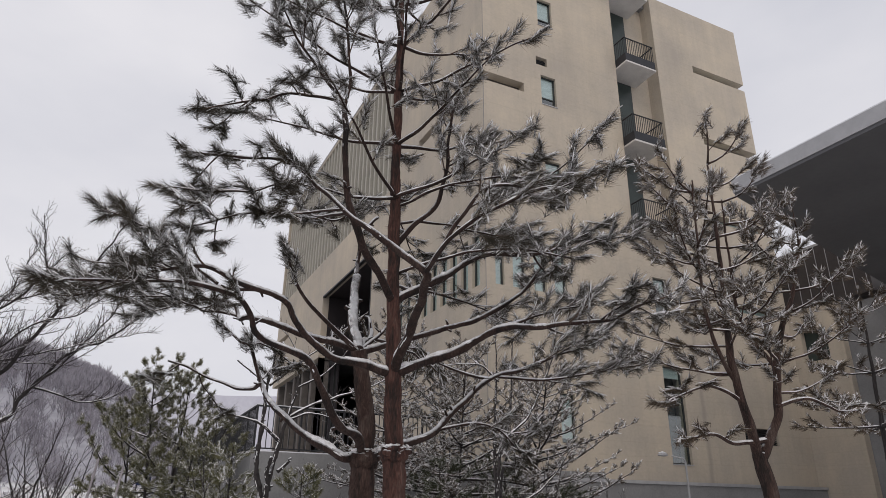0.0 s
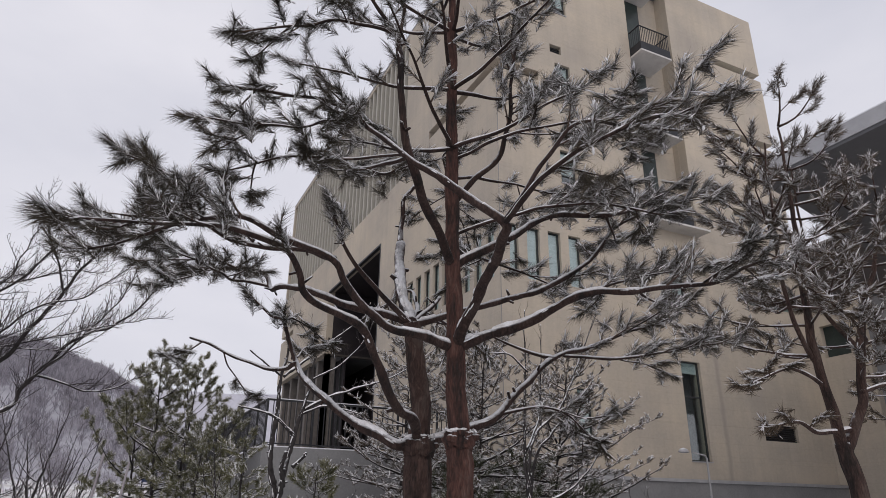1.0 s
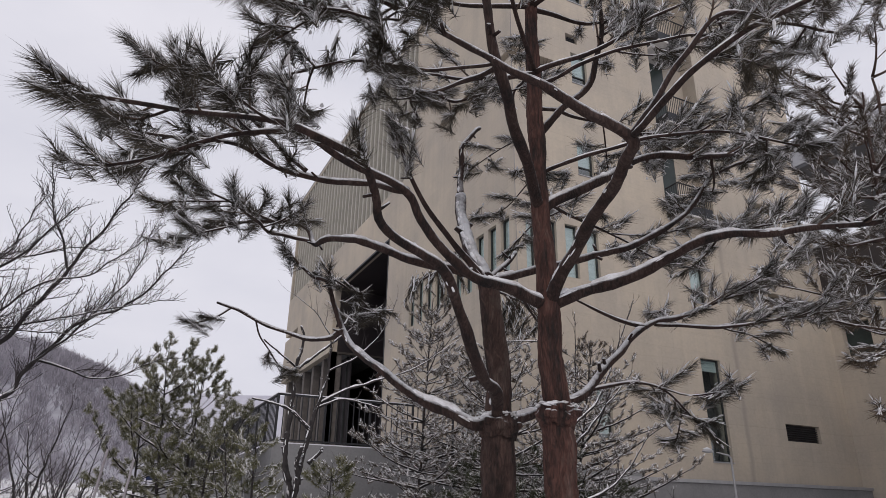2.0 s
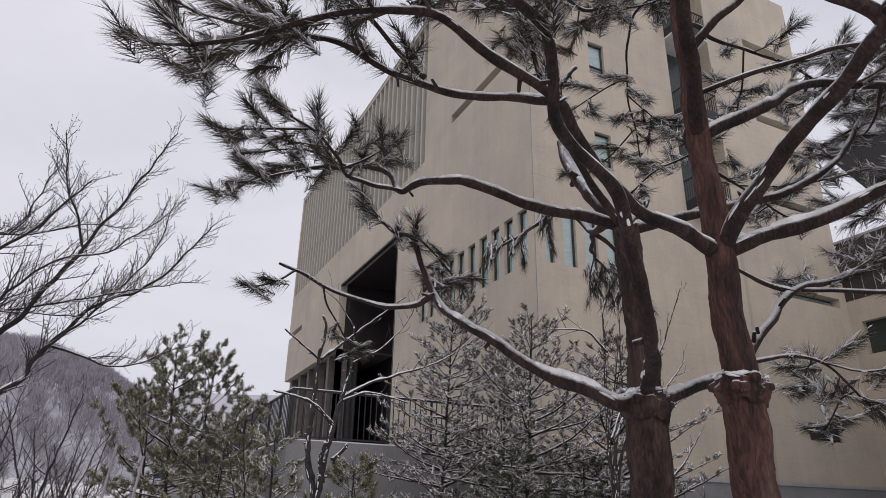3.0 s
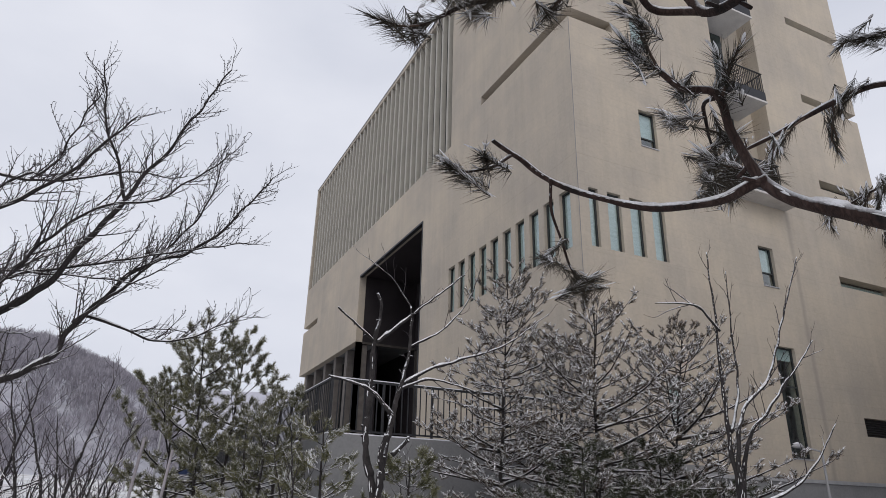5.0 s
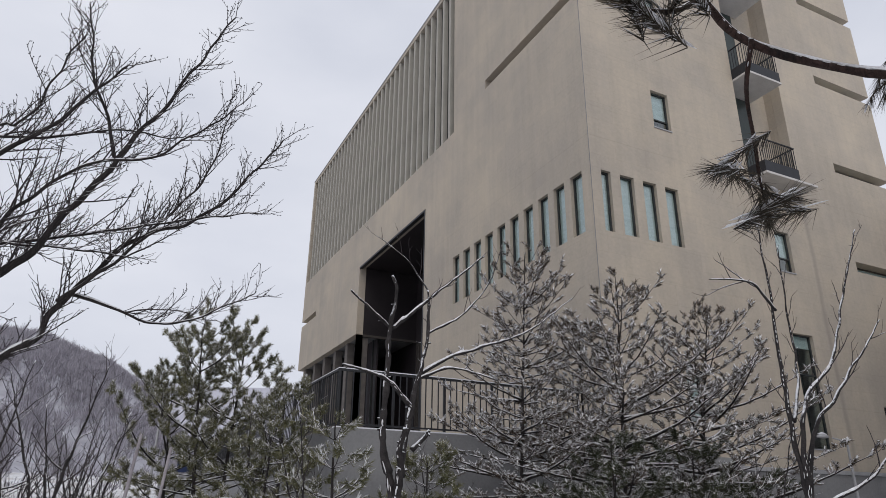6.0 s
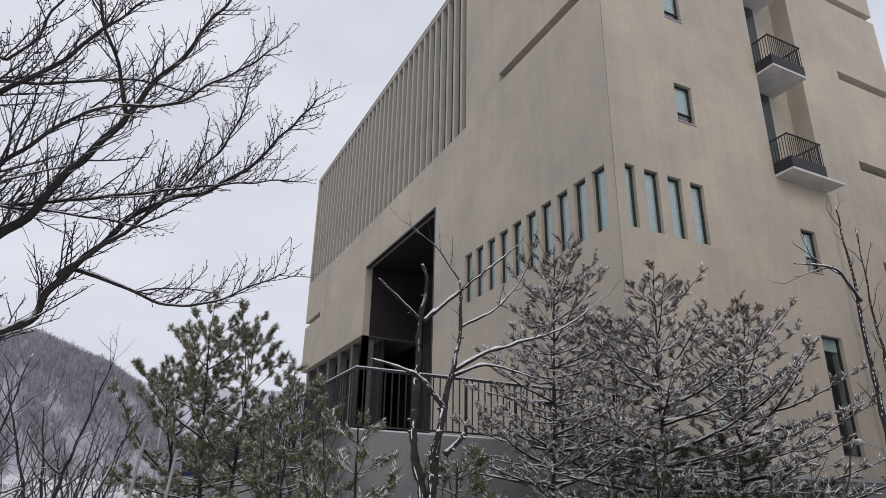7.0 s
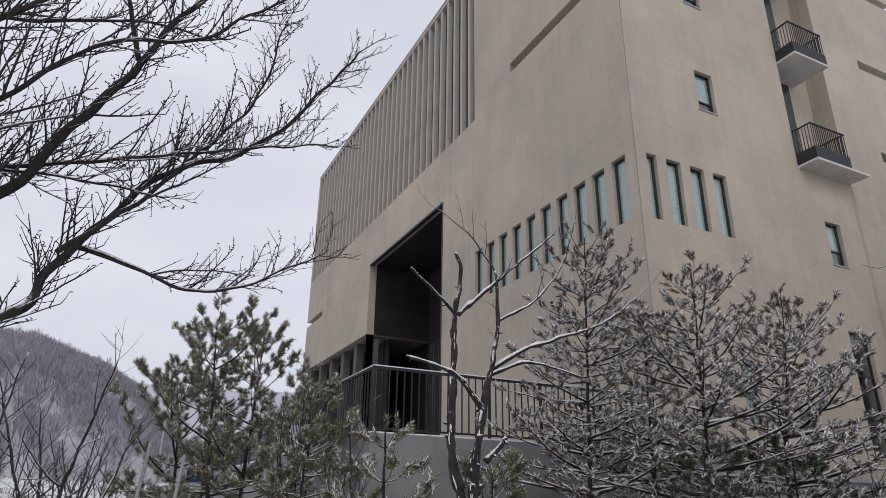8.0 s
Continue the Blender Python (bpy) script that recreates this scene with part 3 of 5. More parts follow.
# ---- tree materials ----
M_BARK_RED = bark_material("red_pine_bark", (0.135, 0.084, 0.070), (0.030, 0.022, 0.020), (0.105, 0.050, 0.040), 0.95)
M_BARK_LIMB = bark_material("dark_limb_bark", (0.074, 0.050, 0.043), (0.022, 0.017, 0.016), (0.052, 0.031, 0.026), 0.85, (0.14, 0.62))
M_BARK_GREY = bark_material("grey_brown_pine_bark", (0.112, 0.080, 0.068), (0.026, 0.020, 0.018), (0.080, 0.048, 0.040), 0.95)
M_BARK_DARK = bark_material("dark_smooth_bark", (0.060, 0.053, 0.051), (0.03, 0.027, 0.027), (0.046, 0.040, 0.039), 0.97)
M_BARK_SNOWY = mat("snow_flecked_dark_bark", (0.050, 0.044, 0.043), (0.02, 0.018, 0.018), rough=0.95, scale=7, fine=45, bump=1.0, depth=0.02, snow=0.95, snow_edge=(0.26, 0.52))
M_TWIG = mat("pine_twig_bark", (0.115, 0.075, 0.055), (0.06, 0.042, 0.034), scale=9, fine=60, bump=0.2, snow=0.9, snow_edge=(0.75, 0.9))
M_BARE_TWIG = mat("bare_twig_bark", (0.055, 0.045, 0.046), (0.032, 0.027, 0.029), scale=9, fine=60, bump=0.2)
M_NEEDLE = mat("dark_pine_needles", (0.062, 0.050, 0.034), (0.026, 0.022, 0.016), rough=0.6, scale=2.0, fine=12, bump=0, island=0.45)
M_NEEDLE_BROWN = mat("browned_pine_needles", (0.122, 0.090, 0.062), (0.062, 0.047, 0.034), rough=0.7, scale=2.0, fine=12, bump=0, island=0.45)
M_NEEDLE_GREEN = mat("green_young_pine_needles", (0.205, 0.198, 0.105), (0.112, 0.114, 0.062), rough=0.65, scale=1.0, fine=8, bump=0, island=0.5)
M_NEEDLE_DEEP = mat("deep_green_needles", (0.075, 0.082, 0.045), (0.040, 0.044, 0.027), rough=0.7, scale=1.0, fine=8, bump=0, island=0.45)
# woods, snowy hill and far ridge: aerial haze is painted into these pale greys
M_HAZY_WOOD = mat("hazed_far_woods", (0.38, 0.365, 0.40), (0.27, 0.255, 0.285), rough=0.95, scale=0.02, fine=0.3, bump=0, island=0.3)
M_HILL = mat("hazed_snowy_hillside", (0.50, 0.50, 0.54), (0.29, 0.28, 0.31), rough=0.95, scale=0.06, fine=0.35, bump=0.3, depth=0.5)
M_HAZY_RIDGE = mat("hazed_far_ridge", (0.62, 0.62, 0.68), (0.50, 0.50, 0.57), rough=0.95, scale=0.01, fine=0.2, bump=0)
M_NEEDLE_SNOW = mat("fresh_needle_snow", (0.93, 0.93, 0.94), (0.84, 0.84, 0.86), rough=0.8, scale=20, fine=120, bump=0, spec=0.2)
# pale purple grey: the haze over the distant brush is in the stem colour
M_SHRUB = mat("dry_brush_stems", (0.34, 0.315, 0.33), (0.2, 0.18, 0.19), rough=0.95, scale=1, fine=9, bump=0, island=0.4)


# ---- tree helpers ----
def curve_through(points, step=0.05, wobble=0.0, seed=0):
    """Points along a smooth line through the given ones."""
    p = [Vector(q) for q in points]
    p = [p[0] * 2 - p[1]] + p + [p[-1] * 2 - p[-2]]
    out = []
    for i in range(1, len(p) - 2):
        n = max(2, int((p[i + 1] - p[i]).length / step))
        for j in range(n):
            t = j / n
            q = 0.5 * ((2 * p[i]) + (p[i + 1] - p[i - 1]) * t + (2 * p[i - 1] - 5 * p[i] + 4 * p[i + 1] - p[i + 2]) * t * t
                       + (3 * p[i] - p[i - 1] - 3 * p[i + 1] + p[i + 2]) * t ** 3)
            out.append(q)
    out.append(p[-2].copy())
    if wobble:
        for q in out:
            q += noise.noise_vector(q * 4.0 + Vector((seed, 0, 0))) * wobble
    return out


class Tree:
    def __init__(self, name, label, category, seed, bark, needles=None, group=""):
        self.root = new(name)
        tagged(self.root, label, category, group)
        self.bark, self.needles = bark, needles
        self.r = random.Random(seed)
        self.twigs, self.crown, self.snow = Geo(), Geo(), Geo()
        self.flare, self.sag, self.heap, self.flake, self.spurs = 0.0, 0.30, 1.0, 1.0, 0.0
        self.loads = Geo()
        self.jitter, self.lite, self.tip_fall = 0.16, False, 0.6
        self.twig_snow = 0.85 if bark.name == "snow_flecked_dark_bark" else 0.25

    def limb(self, name, points, r0, r1, sides=10, knots=0.12, snow=1.0, step=0.05, wobble=0.016, label="", bark=None, stubs=0, plates=0.0):
        """A tapering limb with uneven girth as a part; returns its line and radii."""
        path = curve_through(points, step, wobble, self.r.random() * 50)
        n = len(path)
        radii = []
        for i, q in enumerate(path):
            t = i / (n - 1)
            k = noise.noise(q * 7.0) * knots + noise.noise(q * 23.0) * knots * 0.5
            radii.append((r0 + (r1 - r0) * t ** 0.85) * (1 + k))
        g = Geo()
        g.tube(path, radii, sides)
        if plates:
            self.plate(g, path, sides, plates)
        for j in range(stubs):
            k = self.r.randint(n // 5, n - 2)
            d = (path[k] - path[k - 1]).normalized()
            o = Vector((self.r.uniform(-1, 1), self.r.uniform(-1, 1), self.r.uniform(-0.6, 1)))
            o = (o - d * o.dot(d) * 0.6).normalized()
            ln = radii[k] + self.r.uniform(0.025, 0.07)
            g.tube([path[k], path[k] + o * ln * 0.6, path[k] + o * ln], [radii[k] * 0.5, radii[k] * 0.42, radii[k] * 0.36], 6)
        part(name, g, bark or self.bark, self.root, label, smooth=True)
        if snow:
            self.lay_snow(path, radii, snow)
        return path, radii

    def plate(self, g, path, sides, depth):
        """Raises the bark in long plates parted by cracks."""
        for j, c in enumerate(path):
            for i in range(sides):
                p = Vector(g.v[j * sides + i])
                o = (p - c).normalized()
                q = Vector((o.x * 3.2, o.y * 3.2, p.z * 6.0)) + noise.noise_vector(p * 14.0) * 0.45
                crack = min(1.0, abs(noise.noise(q)) * 4.5)
                g.v[j * sides + i] = tuple(p + o * depth * (crack - 0.7 + 0.5 * noise.noise(p * 33.0)))

    def burr(self, at, r, height):
        """A rough ring where old limbs were cut: lumps, torn bark edges and snow caught on top."""
        rnd, sides, rows = self.r, 30, 13
        c = Vector(at)
        path = [c + Vector((0, 0, height * (i / (rows - 1) - 0.5))) for i in range(rows)]
        swell = [r * (1.0 + 0.24 * math.sin(math.pi * min(1, (i / (rows - 1)) * 1.12)) ** 1.6) for i in range(rows)]
        swell[-1] = r * 0.8
        g = Geo()
        g.tube(path, swell, sides)
        for k, v in enumerate(g.v):
            p = Vector(v)
            o = Vector((p.x - c.x, p.y - c.y, 0))
            o = o.normalized() if o.length > 0 else Vector((1, 0, 0))
            n = noise.noise(p * 15.0) * 0.016 + noise.noise(p * 43.0) * 0.014 + noise.noise(p * 95.0) * 0.010
            g.v[k] = tuple(p + o * n + Vector((0, 0, noise.noise(p * 19.0 + Vector((5, 0, 0))) * 0.03)))
        for k in range(6):
            a = rnd.uniform(0, 6.3)
            o = Vector((math.cos(a), math.sin(a), rnd.uniform(-0.1, 0.35)))
            q = c + o * r * 0.9 + Vector((0, 0, rnd.uniform(-0.3, 0.35) * height))
            g.tube([q, q + o * 0.03, q + o * 0.055], [0.030, 0.026, 0.015], 7)
        part("collar", g, self.bark, self.root, "rough swollen ring of dark torn bark", smooth=True)
        for k in range(46):
            a = rnd.uniform(0, 6.3)
            rr = r * rnd.uniform(0.85, 1.3)
            self.crumb(c + Vector((math.cos(a) * rr, math.sin(a) * rr, height * rnd.uniform(0.30, 0.52))), Vector((-math.sin(a), math.cos(a), rnd.uniform(-0.4, 0.4))),
                       rnd.uniform(0.008, 0.03), rnd.uniform(0.006, 0.014))

    def lay_snow(self, path, radii, amount=1.0, sides=6):
        """Uneven ridges of snow along the upper side, broken where the wood is steep or bare."""
        run, rr = [], []

        def close():
            if len(run) > 2:
                rr[0] = rr[-1] = 0.001
                self.snow.tube(list(run), list(rr), sides, cap=False)
            run.clear()
            rr.clear()

        for i, q in enumerate(path):
            d = (path[min(i + 1, len(path) - 1)] - path[max(i - 1, 0)]).normalized()
            flat = 1 - abs(d.z) ** 2
            k = noise.noise(q * 5.5 + Vector((7, 3, 1))) * 0.6 + noise.noise(q * 17.0) * 0.35 + noise.noise(q * 47.0) * 0.25
            h = flat * (0.75 + k) * amount
            if flat < 0.35 or h < 0.32:
                close()
                continue
            r = radii[i]
            run.append(q + Vector((-0.16 * r, -0.14 * r, r * 0.60)))
            rr.append(r * min(0.88, 0.46 + 0.44 * h) * (1 + 0.22 * noise.noise(q * 90.0)))
        close()

    def twig(self, p, d, length, r, bend=0.25, snow=0.6):
        n = max(3, int(length / 0.06))
        path, q, v = [p.copy()], p.copy(), d.normalized()
        for i in range(n):
            v = (v + Vector((self.r.uniform(-1, 1), self.r.uniform(-1, 1), self.r.uniform(-1, 1))) * self.jitter + Vector((0, 0, bend / n))).normalized()
            q = q + v * (length / n)
            path.append(q.copy())
        radii = [r * (1 - 0.55 * i / n) for i in range(n + 1)]
        self.twigs.tube(path, radii, 5, cap=False)
        if snow and self.r.random() < snow:
            self.lay_snow(path, [x * 1.15 for x in radii], 0.9, 4)
        return path, v

    def tuft(self, p, d, size=0.10, count=80, width=0.0030, brush=0.0, snow=0.5):
        """A brush of needles round the end of a twig, with crumbs of snow on top."""
        rnd, c = self.r, self.crown
        brush = brush or size * 1.9
        laden = rnd.random() < snow
        d = d.normalized()
        side = d.orthogonal().normalized()
        up = d.cross(side)
        for i in range(count):
            a = rnd.uniform(0, 2 * math.pi)
            along = rnd.random()
            tilt = radians(rnd.uniform(6, 34) + 20 * along + self.flare)
            o = side * math.cos(a) + up * math.sin(a)
            v = (d * math.cos(tilt) + o * math.sin(tilt) + Vector((0, 0, -self.sag))).normalized()
            b = p - d * brush * along
            w = v.cross(Vector((rnd.uniform(-1, 1), rnd.uniform(-1, 1), rnd.uniform(-1, 1))))
            w = w.normalized() * width if w.length > 1e-4 else side * width
            tip = b + v * size * rnd.uniform(0.75, 1.12)
            k = len(c.v)
            c.v += [tuple(b - w), tuple(b + w), tuple(tip)]
            c.f.append((k, k + 1, k + 2))
            if laden and v.z > -0.15 and rnd.random() < 0.15 + 0.3 * snow:
                g, k = self.snow, len(self.snow.v)
                lift = Vector((0, 0, width * 1.5))
                m2 = b + v * size * rnd.uniform(0.55, 0.9)
                w2 = Vector((w.x, w.y, w.z * 0.3)) * rnd.uniform(1.5, 2.8)
                g.v += [tuple(b - w2 + lift), tuple(b + w2 + lift), tuple(m2 + lift)]
                g.f.append((k, k + 1, k + 2))
        if laden:
            for i in range(rnd.randint(1, 3)):
                q = p - d * brush * rnd.uniform(-0.3, 1.1) + Vector((rnd.uniform(-0.16, 0.16) * size, rnd.uniform(-0.16, 0.16) * size, size * rnd.uniform(0.06, 0.16)))
                self.crumb(q, d + Vector((rnd.uniform(-0.5, 0.5), rnd.uniform(-0.5, 0.5), rnd.uniform(-0.3, 0.2))), size * rnd.uniform(0.10, 0.22), size * rnd.uniform(0.05, 0.09))
            if snow > 0.8:
                for i in range(int(rnd.randint(3, 6) * self.heap)):
                    o = side * rnd.uniform(-1, 1) + up * rnd.uniform(-1, 1)
                    v = (d + o * 0.28 + Vector((0, 0, -0.16))).normalized()
                    q = p + d * size * rnd.uniform(-1.7, 0.35) + o * size * 0.08 + Vector((0, 0, size * rnd.uniform(0.08, 0.16)))
                    self.crumb(q, v, self.flake * size * rnd.uniform(0.28, 0.62), self.flake * size * rnd.uniform(0.03, 0.07), self.loads)

    def crumb(self, q, d, length, w, into=None):
        d = d.normalized()
        s = d.cross(Vector((0, 0, 1)))
        s = s.normalized() if s.length > 0.01 else Vector((1, 0, 0))
        u = s.cross(d)
        g = into or self.snow
        k = len(g.v)
        rnd = self.r
        if self.lite:
            g.v += [tuple(q - d * length), tuple(q + s * w), tuple(q + u * w * 1.5), tuple(q - s * w), tuple(q + d * length)]
            g.f += [(k, k + 2, k + 1), (k, k + 3, k + 2), (k + 4, k + 1, k + 2), (k + 4, k + 2, k + 3), (k, k + 1, k + 4, k + 3)]
            return
        for j, (f, e) in enumerate(((-1, 0.25), (-0.5, 0.9), (0.35, rnd.uniform(0.7, 1.15)), (1, 0.3))):
            for a, b in ((1, 0), (0, 0.75), (-1, 0), (0, -0.35)):
                x = q + d * length * f + s * (w * a * e) + u * (w * b * e)
                g.v.append(tuple(x))
        for j in range(3):
            for m in range(4):
                g.f.append((k + j * 4 + m, k + j * 4 + (m + 1) % 4, k + j * 4 + 4 + (m + 1) % 4, k + j * 4 + 4 + m))

    def plaster(self, path, radii, amount=1.0, wind=(-0.65, -0.72, 0.25)):
        """Snow blown against one side of the wood, in broken patches."""
        rnd = self.r
        for i in range(1, len(path) - 1):
            q = path[i]
            if noise.noise(q * 6.0 + Vector((2, 9, 4))) + noise.noise(q * 21.0) * 0.6 > 0.55 * amount - 0.35:
                continue
            d = (path[i + 1] - path[i - 1]).normalized()
            w = Vector(wind) + Vector((rnd.uniform(-0.5, 0.5), rnd.uniform(-0.5, 0.5), 0))
            w = (w - d * w.dot(d))
            if w.length < 0.1:
                continue
            self.crumb(q + w.normalized() * radii[i] * 0.9, d, rnd.uniform(0.4, 1.3) * max(radii[i], 0.014), radii[i] * rnd.uniform(0.15, 0.42))

    def foliage(self, path, radii, start=0.4, every=0.11, length=0.36, size=0.105, count=95, width=0.0016, droop=0.0, snow=0.6, fork=2):
        """Side twigs with brushes of needles along the outer part of a limb."""
        rnd = self.r
        total, last, sgn = 0.0, 0.0, 1
        lengths = [0.0]
        for a, b in zip(path, path[1:]):
            total += (b - a).length
            lengths.append(total)
        for i in range(1, len(path)):
            if lengths[i] < total * start or lengths[i] - last < every * rnd.uniform(0.7, 1.3):
                continue
            last = lengths[i]
            sgn = -sgn
            d = (path[i] - path[i - 1]).normalized()
            lat = d.cross(Vector((0, 0, 1)))
            lat = lat.normalized() if lat.length > 0.05 else Vector((rnd.uniform(-1, 1), rnd.uniform(-1, 1), 0)).normalized()
            out = d * rnd.uniform(0.45, 0.9) + lat * sgn * rnd.uniform(0.4, 0.95) + Vector((0, 0, rnd.uniform(-0.25, 0.45) - droop))
            ln = length * rnd.uniform(0.55, 1.15) * (1.1 - 0.45 * lengths[i] / total)
            self.sprig(path[i], out, ln, max(0.0035, min(0.008, radii[i] * 0.55)), size, count, width, snow, fork, droop)
        d = (path[-1] - path[-3]).normalized()
        self.sprig(path[-1], d, length * 0.6, 0.005, size, count, width, snow, fork, droop)

    def side_limbs(self, path, radii, start, count, length):
        """Smaller limbs with foliage off the outer part of a limb."""
        rnd, n = self.r, len(path)
        for j in range(count):
            i = min(n - 2, int(n * (start + (0.97 - start) * (j + rnd.uniform(0.1, 0.9)) / count)))
            d = (path[i + 1] - path[i - 1]).normalized()
            lat = d.cross(Vector((0, 0, 1)))
            lat = lat.normalized() if lat.length > 0.05 else Vector((1, 0, 0))
            v = (d * rnd.uniform(0.3, 0.8) + lat * (1 if j % 2 else -1) * rnd.uniform(0.5, 1.0) + Vector((0, 0, rnd.uniform(-0.3, 0.28)))).normalized()
            ln = length * rnd.uniform(0.6, 1.15)
            q = path[i]
            up = Vector((0, 0, rnd.uniform(-0.1, 0.16) * ln))
            lp, lr = self.limb("side_limb", [q, q + v * ln * 0.5 - up * 0.3, q + v * ln + up], max(0.006, min(0.012, radii[i] * 0.6)), 0.0045, 6, bark=M_BARK_LIMB)
            self.foliage(lp, lr, 0.3, 0.13, 0.22, 0.105, 84 if q.x > 1.9 else 100, snow=1.0 if q.x > 1.9 else 0.7)

    def sprig(self, p, d, length, r, size, count, width, snow, fork, droop=0.0):
        rnd = self.r
        tw, v = self.twig(p, d, length, r, 0.3 - droop)
        self.tuft(tw[-1], v, size, count, width, snow=snow)
        for j in range(fork):
            k = rnd.randint(len(tw) // 2, len(tw) - 1)
            lat = Vector((rnd.uniform(-1, 1), rnd.uniform(-1, 1), rnd.uniform(-0.6, 0.6) - droop))
            s2, v2 = self.twig(tw[k], v * 0.8 + lat * 0.8, length * rnd.uniform(0.28, 0.5), r * 0.7, 0.25 - droop, 0.4)
            self.tuft(s2[-1], v2, size, count, width, snow=snow)

    def finish(self, twig_mat, snow=True):
        if self.twigs.f:
            tagged(part("twig_growth", self.twigs, twig_mat, self.root, "thin brown twigs", smooth=True), kind="stuff")
        if self.crown.f:
            tagged(part("crown", self.crown, self.needles, self.root, "long pine needles in brushes"), kind="stuff")
        if snow and self.loads.f:
            tagged(part("needle_snow", self.loads, M_NEEDLE_SNOW, self.root, "white snow lying on the needles", smooth=True), kind="stuff")
        if snow and self.snow.f:
            tagged(part("snow_cover", self.snow, M_THIN_SNOW, self.root, "fresh snow lying on the branches", smooth=True), kind="stuff")


# ---- the two old pines beside the path ----
pine_b = Tree("pine_tree", "red-barked pine with snow on its spreading limbs", "pine tree", 11, M_BARK_RED, M_NEEDLE, "pines by the path")
pine_b.limb("trunk", [(1.94, 4.87, -0.1), (1.93, 4.86, 0.9), (1.92, 4.84, 1.6), (1.90, 4.82, 1.88)], 0.092, 0.080, 40, 0.06, 0, 0.02, label="dark rough lower trunk", plates=0.010)
pine_b.limb("trunk", [(1.90, 4.82, 1.86), (1.87, 4.80, 2.2), (1.86, 4.79, 2.49), (1.845, 4.80, 2.8), (1.84, 4.80, 3.06), (1.80, 4.76, 4.0),
                      (1.78, 4.72, 4.8), (1.77, 4.72, 6.0), (1.76, 4.72, 7.3)], 0.070, 0.010, 30, 0.08, 0, 0.025, plates=0.006)
pine_b.burr((1.90, 4.82, 1.90), 0.086, 0.13)
W = (1.855, 4.79, 2.49)
K = (1.70, 3.86, 3.0)
F2 = (1.84, 4.80, 3.06)
